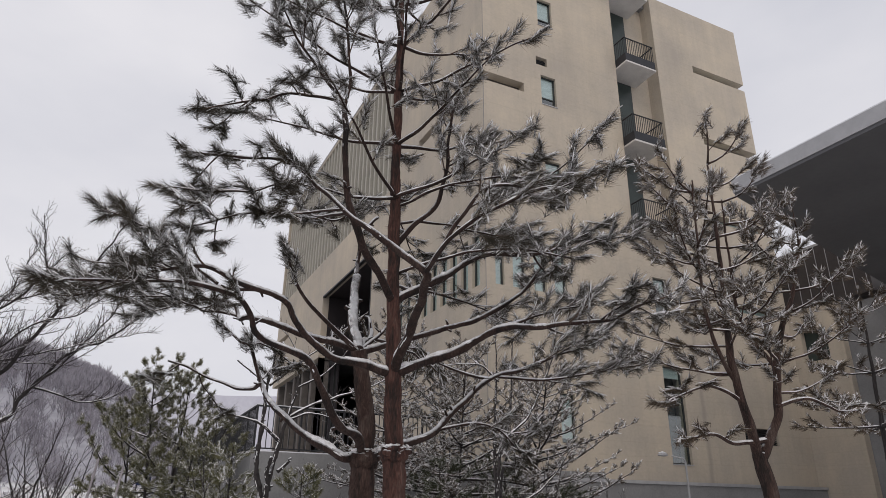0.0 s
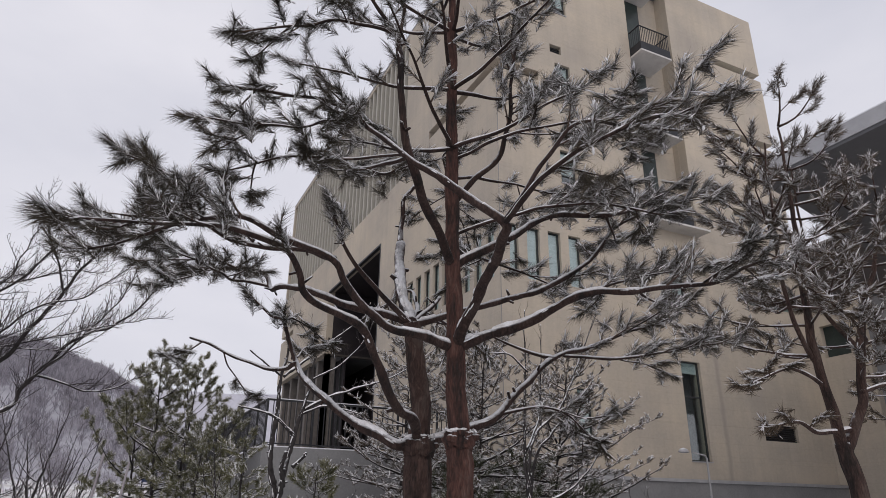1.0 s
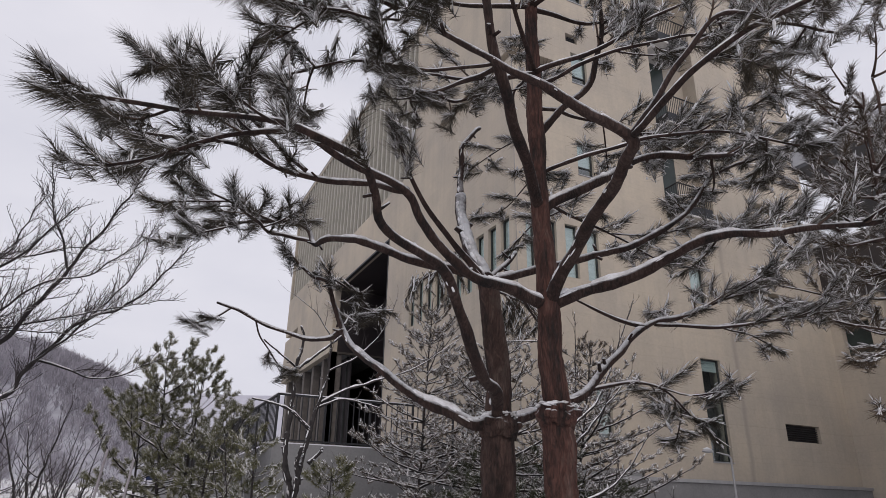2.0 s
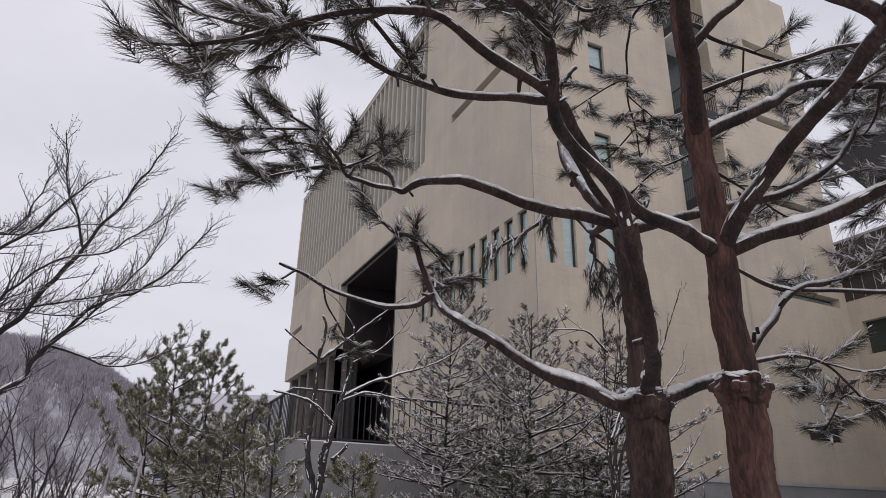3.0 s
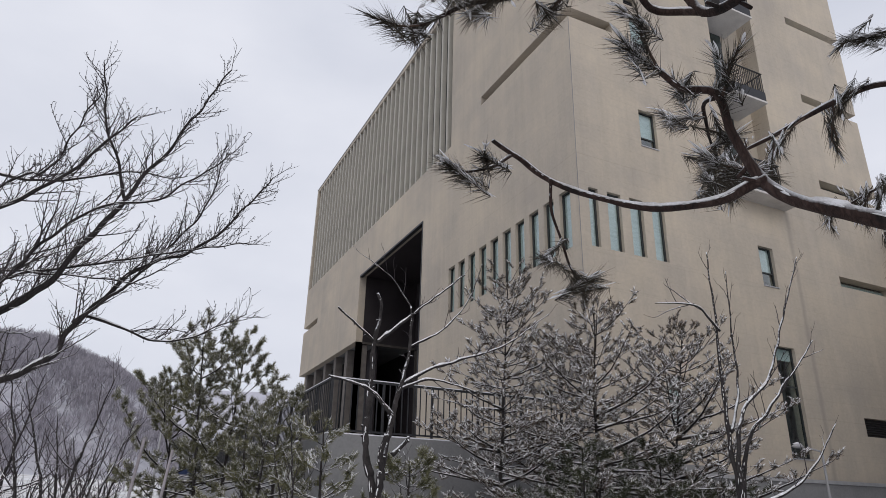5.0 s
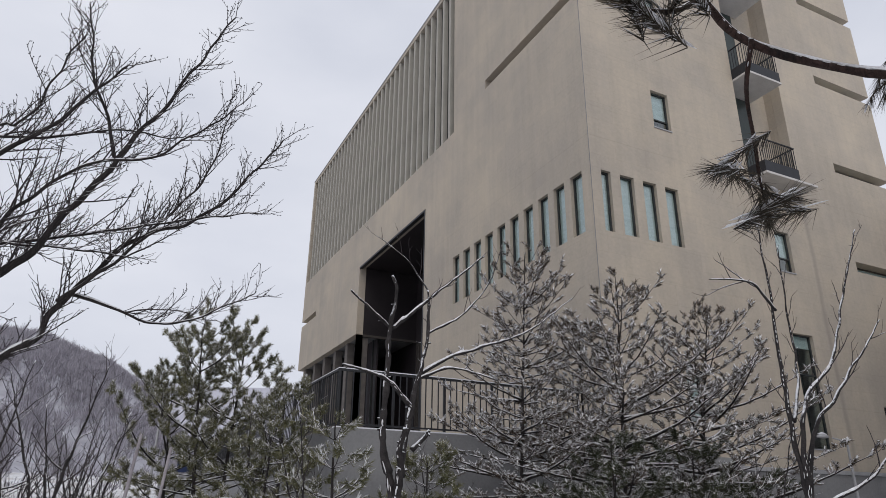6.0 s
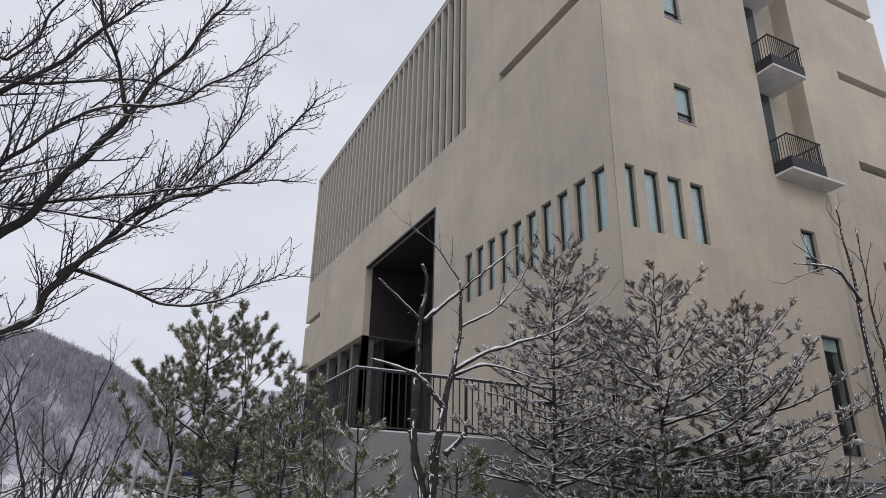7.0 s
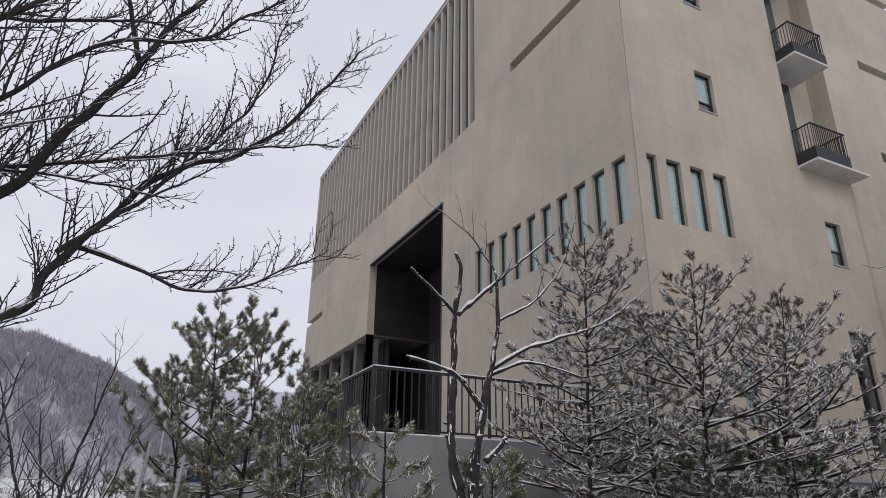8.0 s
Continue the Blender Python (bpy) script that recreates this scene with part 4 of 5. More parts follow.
LIMBS_B = [
    # points, thick, thin, foliage from, twig length
    ([W, (2.10, 4.70, 2.58), (2.26, 4.55, 2.65), (2.35, 4.35, 2.72), (2.45, 4.16, 2.77), (2.62, 3.98, 2.77), (3.05, 3.73, 2.81), (3.25, 3.58, 2.9), (3.4, 3.5, 2.95)], 0.042, 0.010, 0.62, 0.34),
    ([W, (1.84, 4.4, 2.78), (1.73, 3.95, 2.92), K, (1.52, 4.0, 3.19), (1.37, 4.1, 3.32), (1.07, 4.45, 3.75), (0.855, 4.66, 4.02), (0.454, 4.59, 3.93), (0.25, 4.57, 3.88)], 0.040, 0.008, 0.70, 0.28),
    ([W, (1.44, 4.74, 2.54), (1.21, 4.70, 2.62), (1.05, 4.68, 2.79), (0.96, 4.67, 2.92), (0.70, 4.65, 2.97), (0.376, 4.62, 3.05), (0.08, 4.70, 2.99), (-0.25, 4.80, 2.84), (-0.38, 4.85, 2.79)], 0.036, 0.007, 0.66, 0.34),
    ([(0.96, 4.68, 2.93), (0.786, 4.97, 3.06), (0.395, 4.99, 3.04), (0.12, 5.05, 3.16), (-0.275, 5.08, 3.13)], 0.022, 0.007, 0.45, 0.34),
    ([(0.5, 4.97, 3.05), (0.117, 4.92, 3.30), (-0.1, 5.15, 3.5), (-0.22, 5.3, 3.62)], 0.012, 0.005, 0.45, 0.26),
    ([F2, (2.127, 4.68, 3.24), (2.64, 4.72, 3.58), (3.13, 4.55, 3.64), (3.52, 4.75, 3.87), (3.9, 4.8, 4.0)], 0.036, 0.008, 0.45, 0.34),
    ([F2, (1.62, 4.60, 3.22), (1.41, 4.42, 3.36), (1.30, 4.35, 3.56), (1.24, 4.32, 3.80), (1.21, 4.34, 4.2), (1.19, 4.36, 4.5)], 0.034, 0.020, 2.0, 0.3),
    ([(1.19, 4.36, 4.48), (0.95, 4.32, 4.46), (0.7, 4.3, 4.36), (0.25, 4.3, 4.12)], 0.014, 0.006, 0.3, 0.3),
    ([(1.19, 4.36, 4.48), (1.02, 4.32, 4.62), (0.83, 4.3, 4.80), (0.62, 4.25, 5.1)], 0.016, 0.006, 0.3, 0.34),
    ([(1.19, 4.36, 4.48), (1.20, 4.34, 4.8), (1.12, 4.3, 5.3), (1.05, 4.3, 5.7)], 0.016, 0.006, 0.35, 0.32),
    ([(1.82, 4.78, 3.55), (1.95, 4.70, 3.72), (2.16, 4.60, 4.0), (2.19, 4.50, 4.64), (2.25, 4.45, 5.0)], 0.026, 0.008, 0.4, 0.34),
    ([K, (1.68, 3.45, 3.08), (1.95, 3.15, 3.28), (2.3, 3.02, 3.42), (2.48, 2.97, 3.49)], 0.018, 0.006, 0.3, 0.30),
    ([K, (1.85, 3.65, 3.35), (2.0, 3.54, 3.56), (2.3, 3.5, 3.62), (2.58, 3.48, 3.64), (2.7, 3.47, 3.66)], 0.018, 0.006, 0.35, 0.30),
    ([(0.9, 4.6, 3.98), (0.80, 4.45, 3.75), (0.52, 4.23, 3.5), (0.1, 4.2, 3.4)], 0.010, 0.005, 0.3, 0.28),
    ([(1.30, 4.35, 3.6), (1.0, 4.5, 3.55), (0.6, 4.5, 3.45), (0.3, 4.6, 3.35)], 0.010, 0.005, 0.3, 0.28),
    ([(1.82, 4.78, 3.88), (2.1, 4.4, 3.98), (2.45, 4.05, 3.98), (2.7, 3.9, 3.94)], 0.014, 0.006, 0.35, 0.26),
    ([(1.84, 4.80, 3.3), (2.2, 4.4, 3.40), (2.6, 4.1, 3.42), (2.95, 3.95, 3.36)], 0.014, 0.006, 0.4, 0.26),
    ([(1.30, 4.35, 3.56), (1.18, 4.9, 3.72), (1.22, 5.3, 3.92), (1.38, 5.6, 4.02)], 0.014, 0.006, 0.3, 0.30),
    ([(1.80, 4.76, 4.0), (2.0, 5.3, 4.18), (2.3, 5.7, 4.05), (2.6, 5.95, 3.75)], 0.010, 0.005, 0.6, 0.24),
    ([(1.84, 4.80, 3.2), (2.2, 5.2, 3.33), (2.6, 5.4, 3.40), (3.0, 5.45, 3.35), (3.45, 5.5, 3.25)], 0.016, 0.006, 0.25, 0.28),
    ([(1.82, 4.78, 3.75), (2.3, 4.95, 3.9), (2.82, 4.9, 3.88), (3.2, 4.9, 3.8)], 0.014, 0.006, 0.4, 0.26),
    ([(1.18, 4.9, 3.72), (1.35, 4.95, 3.75), (1.6, 5.0, 3.90), (1.75, 5.1, 4.0)], 0.010, 0.005, 0.2, 0.26),
    ([(2.45, 4.16, 2.77), (2.7, 4.4, 2.9), (3.2, 4.5, 3.1), (3.6, 4.5, 3.3)], 0.016, 0.006, 0.3, 0.32),
]
for pts, a, b, s, ln in LIMBS_B:
    path, radii = pine_b.limb("limb", pts, a, b, 10, knots=0.20, snow=0.62 if a > 0.022 else 0.9, step=0.03, wobble=0.022, bark=M_BARK_LIMB, stubs=4 if a > 0.02 else 0)
    pine_b.plaster(path, radii, -0.1)
    if s < 1:
        back = pts[-1][1] > 6.5 and pts[-1][0] > 1.9
        pine_b.foliage(path, radii, s, 0.17 if back else 0.125, ln, 0.105, 84 if pts[-1][0] > 1.9 else 100, droop=0.7 if back else 0.0, snow=1.0 if pts[-1][0] > 1.9 else 0.82)
        if pts[-1][0] > 2.2 and not back:
            pine_b.side_limbs(path, radii, min(s, 0.55), 2 if pts[-1][1] < 3.3 else 3, 0.3 if pts[-1][1] < 3.3 else 0.5)
        elif pts[-1][1] < 6.3 and s < 0.75:
            pine_b.side_limbs(path, radii, s, 2, 0.3)
rnd = random.Random(5)
for z, reach, count in ((3.95, 1.0, 4), (4.45, 1.15, 5), (5.0, 1.15, 5), (5.5, 1.0, 5), (6.0, 0.85, 5), (6.5, 0.65, 4), (7.0, 0.4, 4)):
    a0 = rnd.uniform(0, 6)
    for i in range(count):
        a = a0 + 2 * math.pi * i / count + rnd.uniform(-0.3, 0.3)
        q = Vector((1.79, 4.73, z))
        ln = reach * rnd.uniform(0.75, 1.15)
        v = Vector((math.cos(a), math.sin(a), 0))
        path, radii = pine_b.limb("limb", [q, q + v * ln * 0.35 + Vector((0, 0, 0.10)), q + v * ln * 0.7 + Vector((0, 0, 0.28)), q + v * ln + Vector((0, 0, 0.42))], 0.017, 0.006, 7, bark=M_BARK_LIMB)
        pine_b.foliage(path, radii, 0.35, 0.15, 0.30, 0.105, 70, snow=0.95)
pine_b.finish(M_TWIG)

pine_a = Tree("pine_tree", "grey-brown pine with a broken leader and snowy limbs", "pine tree", 23, M_BARK_GREY, M_NEEDLE, "pines by the path")
pine_a.limb("trunk", [(1.86, 5.36, -0.1), (1.85, 5.35, 0.9), (1.84, 5.33, 1.6), (1.84, 5.32, 1.9)], 0.106, 0.094, 40, 0.06, 0, 0.02, label="fissured grey lower trunk", plates=0.012)
pine_a.burr((1.84, 5.32, 1.90), 0.097, 0.14)
pine_a.limb("trunk", [(1.84, 5.32, 1.88), (1.85, 5.30, 2.15), (1.78, 5.25, 2.44), (1.71, 5.20, 2.74)], 0.080, 0.060, 36, 0.08, 0, 0.02, plates=0.009)
WA = (1.71, 5.20, 2.73)
CA = (1.82, 5.30, 1.93)
LIMBS_A = [
    ([CA, (1.70, 5.33, 1.90), (1.58, 5.42, 1.98), (1.42, 5.60, 2.08), (1.27, 5.765, 2.23), (1.19, 5.96, 2.39), (1.134, 6.15, 2.55), (1.06, 6.2, 2.75), (1.0, 6.2, 2.91), (0.92, 6.28, 2.95), (0.85, 6.3, 3.02)], 0.046, 0.012, 0.86, 0.30),
    ([(1.134, 6.15, 2.56), (1.09, 6.3, 2.54), (1.02, 6.43, 2.56), (0.89, 6.62, 2.61), (0.65, 6.76, 2.72), (0.48, 6.75, 2.78), (0.35, 6.71, 2.80)], 0.019, 0.008, 2.0, 0.20),
    ([(0.46, 6.75, 2.78), (0.36, 6.74, 2.70), (0.24, 6.72, 2.64)], 0.008, 0.005, 0.3, 0.14),
    ([(0.65, 6.76, 2.72), (0.72, 6.85, 2.60), (0.86, 6.95, 2.50), (1.0, 7.05, 2.42)], 0.007, 0.004, 0.5, 0.14),
    ([WA, (1.85, 5.5, 2.9), (2.036, 5.83, 3.02), (2.10, 6.05, 3.22), (2.13, 6.29, 3.35), (2.1, 6.7, 3.36), (2.05, 7.0, 3.3)], 0.030, 0.008, 0.65, 0.28),
    ([(2.036, 5.83, 3.02), (2.4, 6.3, 3.10), (2.85, 6.7, 3.2), (3.06, 7.1, 3.26)], 0.016, 0.006, 0.4, 0.28),
    ([(2.036, 5.83, 3.02), (2.6, 6.2, 3.02), (3.0, 6.6, 3.0), (3.29, 6.9, 3.05)], 0.016, 0.006, 0.4, 0.28),
    ([(1.0, 6.2, 2.90), (1.12, 6.35, 2.98), (1.3, 6.5, 2.95), (1.5, 6.6, 2.86)], 0.009, 0.005, 0.3, 0.20),
    ([(1.13, 6.16, 2.6), (1.25, 6.4, 2.75), (1.4, 6.6, 2.8)], 0.008, 0.005, 0.3, 0.18),
    ([CA, (1.66, 5.05, 2.05), (1.43, 4.82, 2.12), (1.18, 4.62, 2.43), (0.99, 4.50, 2.51), (0.80, 4.42, 2.55), (0.712, 4.38, 2.60), (0.66, 4.32, 2.68), (0.50, 4.18, 2.75), (0.2, 4.1, 2.76), (-0.2, 4.08, 2.70), (-0.38, 4.07, 2.67)], 0.040, 0.007, 0.68, 0.30),
    ([WA, (1.56, 5.30, 2.80), (1.40, 5.40, 2.85), (1.11, 5.52, 2.95), (0.964, 5.62, 3.02), (0.86, 5.9, 3.08), (0.848, 6.08, 3.13), (0.78, 6.15, 3.27), (0.5, 6.38, 3.34), (0.2, 6.55, 3.28), (0.0, 6.68, 3.2)], 0.034, 0.007, 0.72, 0.24),
    ([(0.62, 6.28, 3.31), (0.35, 6.4, 3.42), (0.12, 6.58, 3.43)], 0.010, 0.005, 0.3, 0.22),
    ([(0.5, 6.38, 3.34), (0.3, 6.3, 3.22), (0.1, 6.35, 3.12)], 0.009, 0.005, 0.3, 0.22),
    ([(0.848, 6.08, 3.13), (0.74, 6.2, 3.18), (0.52, 6.05, 3.14), (0.31, 5.7, 3.1), (0.12, 5.6, 3.12)], 0.014, 0.006, 0.35, 0.28),
    ([WA, (1.87, 5.20, 2.79), (2.2, 5.15, 2.90), (2.56, 5.10, 3.04), (2.74, 5.0, 3.10), (3.12, 4.95, 3.36), (3.4, 4.9, 3.68), (3.64, 4.88, 3.85), (4.3, 4.8, 4.15)], 0.032, 0.008, 0.55, 0.34),
    ([CA, (2.1, 5.30, 2.0), (2.4, 5.25, 2.12), (2.7, 5.25, 2.40), (3.0, 5.28, 2.63), (3.35, 5.28, 2.76), (3.67, 5.27, 2.9), (4.2, 5.2, 3.1)], 0.038, 0.008, 0.60, 0.34),
    ([(2.42, 5.25, 2.14), (2.75, 5.2, 2.22), (3.0, 5.15, 2.16), (3.2, 5.1, 2.0)], 0.014, 0.006, 0.4, 0.24),
    ([(3.0, 5.28, 2.63), (2.75, 5.3, 2.66), (2.45, 5.3, 2.74)], 0.016, 0.008, 2.0, 0.2),
    ([(3.1, 5.28, 2.66), (3.4, 5.0, 2.62), (3.9, 4.8, 2.7), (4.3, 4.75, 2.8)], 0.014, 0.006, 0.3, 0.32),
    ([WA, (1.50, 5.14, 2.84), (1.30, 5.05, 2.96), (1.095, 4.937, 3.11), (1.0, 4.9, 3.34)], 0.024, 0.010, 0.8, 0.22),
    ([WA, (1.85, 5.25, 2.86), (1.98, 5.3, 3.0)], 0.022, 0.014, 2.0, 0.2),
    ([WA, (1.73, 5.45, 3.02), (1.82, 5.76, 3.40), (1.86, 5.86, 3.62)], 0.052, 0.038, 2.0, 0.2),
    ([(1.86, 5.86, 3.60), (1.89, 5.89, 3.9), (1.90, 5.90, 4.08), (2.0, 5.92, 4.25), (2.08, 5.95, 4.34)], 0.024, 0.018, 2.0, 0.2),
]
for pts, a, b, s, ln in LIMBS_A:
    path, radii = pine_a.limb("limb", pts, a, b, 10, knots=0.20, snow=0.62 if a > 0.022 else 0.9, step=0.03, wobble=0.022, bark=M_BARK_LIMB, stubs=4 if a > 0.02 else 0)
    pine_a.plaster(path, radii, 0.9 if s > 1 else -0.1)
    if s < 1:
        back = pts[-1][1] > 6.5 and pts[-1][0] > 1.9
        pine_a.foliage(path, radii, s, 0.17 if back else 0.125, ln, 0.105, 84 if pts[-1][0] > 1.9 else 100, droop=0.7 if back else 0.0, snow=1.0 if pts[-1][0] > 1.9 else 0.82)
        if pts[-1][0] > 2.2 and not back:
            pine_a.side_limbs(path, radii, min(s, 0.55), 2 if pts[-1][1] < 3.3 else 3, 0.3 if pts[-1][1] < 3.3 else 0.5)
        elif pts[-1][1] < 6.3 and s < 0.75:
            pine_a.side_limbs(path, radii, s, 2, 0.3)
pine_a.finish(M_TWIG)


# ---- pines further along ----
def whorled(tree, base, top, first, reach, gap, per, size, count, width, length, rise=0.35, start=0.3, r0=0.07, droop=0.0, shape=0.8, snow=0.5, fork=3, lean=(0, 0), thin=0.0, wild=0.0):
    """A pine with whorls of limbs that shorten towards the top."""
    rnd = tree.r
    b, t = Vector(base), Vector(top)
    mid = (b + t) / 2 + Vector((lean[0], lean[1], 0))
    path, radii = tree.limb("trunk", [b, mid, t], r0, 0.010, 9, 0.08, 0, 0.15, 0.02)
    h = t.z - b.z
    z = first
    while z < t.z - 0.25:
        f = (z - b.z) / h
        i = min(range(len(path)), key=lambda j: abs(path[j].z - z))
        a0 = rnd.uniform(0, 6.3)
        up0 = rise * (0.2 + 1.25 * (z - first) / (t.z - first))
        ln0 = reach * (1 - ((z - first) / (t.z - first)) ** shape) + 0.22
        for m in range(per):
            a = a0 + 2 * math.pi * m / per + rnd.uniform(-0.4, 0.4)
            ln = ln0 * rnd.uniform(0.6 - 0.3 * wild, 1.15 + 0.3 * wild)
            v = Vector((math.cos(a), math.sin(a), 0))
            q = path[i] + Vector((0, 0, rnd.uniform(-0.15, 0.15) * wild))
            up = up0 + rnd.uniform(-0.35, 0.5) * wild
            lp, lr = tree.limb("limb", [q, q + v * ln * 0.5 + Vector((0, 0, up * ln * 0.35)), q + v * ln + Vector((0, 0, up * ln))], max(0.008, 0.016 * ln), 0.005, 6, 0.1, 0.9, 0.1)
            tree.foliage(lp, lr, start, length * 0.45, length, size, count, width, droop, snow * (1 - thin * (z - first) / (t.z - first)), fork)
        z += gap * rnd.uniform(0.8, 1.2)
    d = (path[-1] - path[-2]).normalized()
    tree.tuft(path[-1], d, size, count, width, snow=0)
    tree.finish(M_TWIG)


pine_c = Tree("pine_tree", "forked pine with snow-laden needles beside the wall", "pine tree", 31, M_BARK_GREY, M_NEEDLE_BROWN, "pines by the path")
pine_c.limb("trunk", [(6.32, 5.12, -0.1), (6.27, 5.12, 1.3), (6.2, 5.15, 2.12)], 0.10, 0.075, 11, 0.1, 0)
STEMS = [
    ([(6.2, 5.15, 2.05), (5.95, 5.05, 2.6), (5.82, 5.0, 3.1), (5.77, 4.95, 3.6), (5.77, 4.9, 4.34), (5.76, 4.86, 5.35)], 0.058, 0.010),
    ([(6.2, 5.15, 2.05), (6.42, 5.03, 2.48), (6.45, 4.95, 3.0), (6.52, 4.86, 3.45), (6.75, 4.8, 3.9), (7.0, 4.75, 4.6)], 0.058, 0.012),
    ([(5.9, 5.04, 2.8), (5.6, 5.0, 3.2), (5.42, 4.9, 3.7), (5.40, 4.85, 4.4), (5.38, 4.8, 5.0)], 0.026, 0.008),
    ([(6.45, 4.95, 3.0), (6.2, 5.1, 3.5), (6.15, 5.1, 4.2), (6.2, 5.1, 5.1)], 0.026, 0.008),
]
for pts, a, b in STEMS:
    path, radii = pine_c.limb("stem", pts, a, b, 8)
    top = path[-1].z
    rr = pine_c.r
    n = len(path)
    for j in range(int(n * 0.28), n, 6):
        f = j / n
        for m in range(2):
            an = rr.uniform(0, 6.3)
            ln = (1.25 - 0.85 * f) * rr.uniform(0.7, 1.2)
            v = Vector((math.cos(an), math.sin(an), 0))
            lp, lr = pine_c.limb("limb", [path[j], path[j] + v * ln * 0.5 + Vector((0, 0, 0.08)), path[j] + v * ln + Vector((0, 0, 0.30))], 0.014, 0.006, 6, step=0.08)
            pine_c.foliage(lp, lr, 0.3, 0.13, 0.30, 0.10, 60, 0.0030, snow=0.9)
for pts, a, b in (([(6.3, 5.1, 2.25), (5.8, 5.1, 2.2), (5.4, 5.0, 2.25), (5.1, 5.0, 2.2)], 0.028, 0.012), ([(6.0, 5.05, 2.6), (5.5, 5.0, 2.75), (5.1, 4.9, 2.65), (4.7, 4.9, 2.5)], 0.022, 0.008),
                  ([(6.4, 5.0, 2.6), (6.8, 4.9, 2.7), (7.3, 4.9, 2.6), (7.7, 5.0, 2.75)], 0.022, 0.008), ([(6.45, 4.95, 3.0), (6.0, 4.6, 3.0), (5.5, 4.4, 3.1), (5.0, 4.4, 3.3)], 0.02, 0.008)):
    lp, lr = pine_c.limb("limb", pts, a, b, 8)
    pine_c.foliage(lp, lr, 0.55, 0.12, 0.28, 0.10, 60, 0.0030, snow=0.9)
pine_c.finish(M_TWIG)

pine_d = Tree("pine_tree", "slender pine with snowy brushes beside the wall", "pine tree", 37, M_BARK_DARK, M_NEEDLE_BROWN, "pines by the path")
whorled(pine_d, (9.6, 6.0, -0.1), (10.2, 6.1, 4.9), 2.7, 1.2, 0.42, 4, 0.10, 45, 0.0042, 0.34, r0=0.07, snow=0.75)

for base, top, seed, reach, first in (((6.8, 17.8, -0.2), (7.22, 17.85, 7.0), 41, 1.75, 1.7), ((8.42, 16.6, -0.2), (8.86, 16.7, 6.2), 43, 2.3, 1.6),
                                      ((10.9, 17.3, -0.2), (12.1, 17.2, 6.1), 47, 3.0, 1.5), ((8.9, 18.4, -0.2), (9.0, 18.3, 5.6), 49, 1.7, 1.5)):
    t = Tree("young_pine", "young upswept pine dusted with snow before the terrace", "pine tree", seed, M_BARK_DARK, M_NEEDLE_BROWN, "young pines")
    t.flare, t.sag, t.flake, t.heap, t.lite = 8.0, 0.1, 1.8, 1.35, True
    whorled(t, base, top, first, reach, 0.33, 6, 0.078, 32, 0.0046, 0.34, rise=0.5, start=0.16, r0=0.055, shape=1.15, snow=1.0, fork=3, thin=0.25, wild=0.45)

for base, top, seed, reach, first in (((1.45, 23.4, -0.1), (0.98, 23.4, 5.7), 51, 1.35, 1.7), ((1.95, 23.8, -0.1), (2.15, 23.6, 5.75), 53, 1.2, 1.9), ((0.9, 25.0, -0.1), (0.6, 25.0, 4.4), 57, 1.5, 1.2),
                                      ((3.0, 22.0, -0.1), (2.9, 21.8, 4.3), 58, 1.1, 1.3)):
    t = Tree("young_pine", "bushy green pine with open top shoots", "pine tree", seed, M_BARK_DARK, M_NEEDLE_GREEN, "bushy pines")
    t.flare, t.sag, t.heap, t.lite = 24.0, -0.1, 0.35, True
    whorled(t, base, top, first, reach, 0.47, 5, 0.115, 64, 0.0058, 0.36, rise=0.85, start=0.42, r0=0.07, shape=2.0, snow=0.82, fork=2, wild=0.8)


# ---- bare trees ----
def bare_twigs(tree, path, radii, start, every, length, level, angle=0.8, up=0.25, spread=1.0):
    rnd = tree.r
    acc, sgn = 0.0, 1
    total = sum((b - a).length for a, b in zip(path, path[1:]))
    went = 0.0
    for i in range(1, len(path)):
        seg = (path[i] - path[i - 1]).length
        acc += seg
        went += seg
        if went < total * start or acc < every * rnd.uniform(0.6, 1.4):
            continue
        acc, sgn = 0.0, -sgn
        d = (path[i] - path[i - 1]).normalized()
        o = Vector((rnd.uniform(-1, 1) * spread, rnd.uniform(-1, 1) * spread, rnd.uniform(-0.5, 1)))
        o = (o - d * o.dot(d))
        o = o.normalized() if o.length > 0.05 else d.orthogonal()
        v = d * math.cos(angle) + o * math.sin(angle) + Vector((0, 0, up))
        ln = length * rnd.uniform(0.35, 1.2) * (1.15 - tree.tip_fall * went / total)
        tw, e = tree.twig(path[i], v, ln, max(0.0028, min(radii[i] * 0.6, 0.012 * ln + 0.002)), 0.2, tree.twig_snow)
        for q in tw[1:]:
            if rnd.random() < tree.spurs:
                v = Vector((rnd.uniform(-1, 1), rnd.uniform(-1, 1), rnd.uniform(-0.4, 1))).normalized() * rnd.uniform(0.008, 0.024)
                tree.twigs.tube([q, q + v], [0.0034, 0.0036], 4)
        if level > 0:
            bare_twigs(tree, tw, [max(0.0026, radii[i] * 0.5 * (1 - 0.5 * j / len(tw))) for j in range(len(tw))], 0.15, every * 0.75, length * 0.42, level - 1, angle, up, spread)


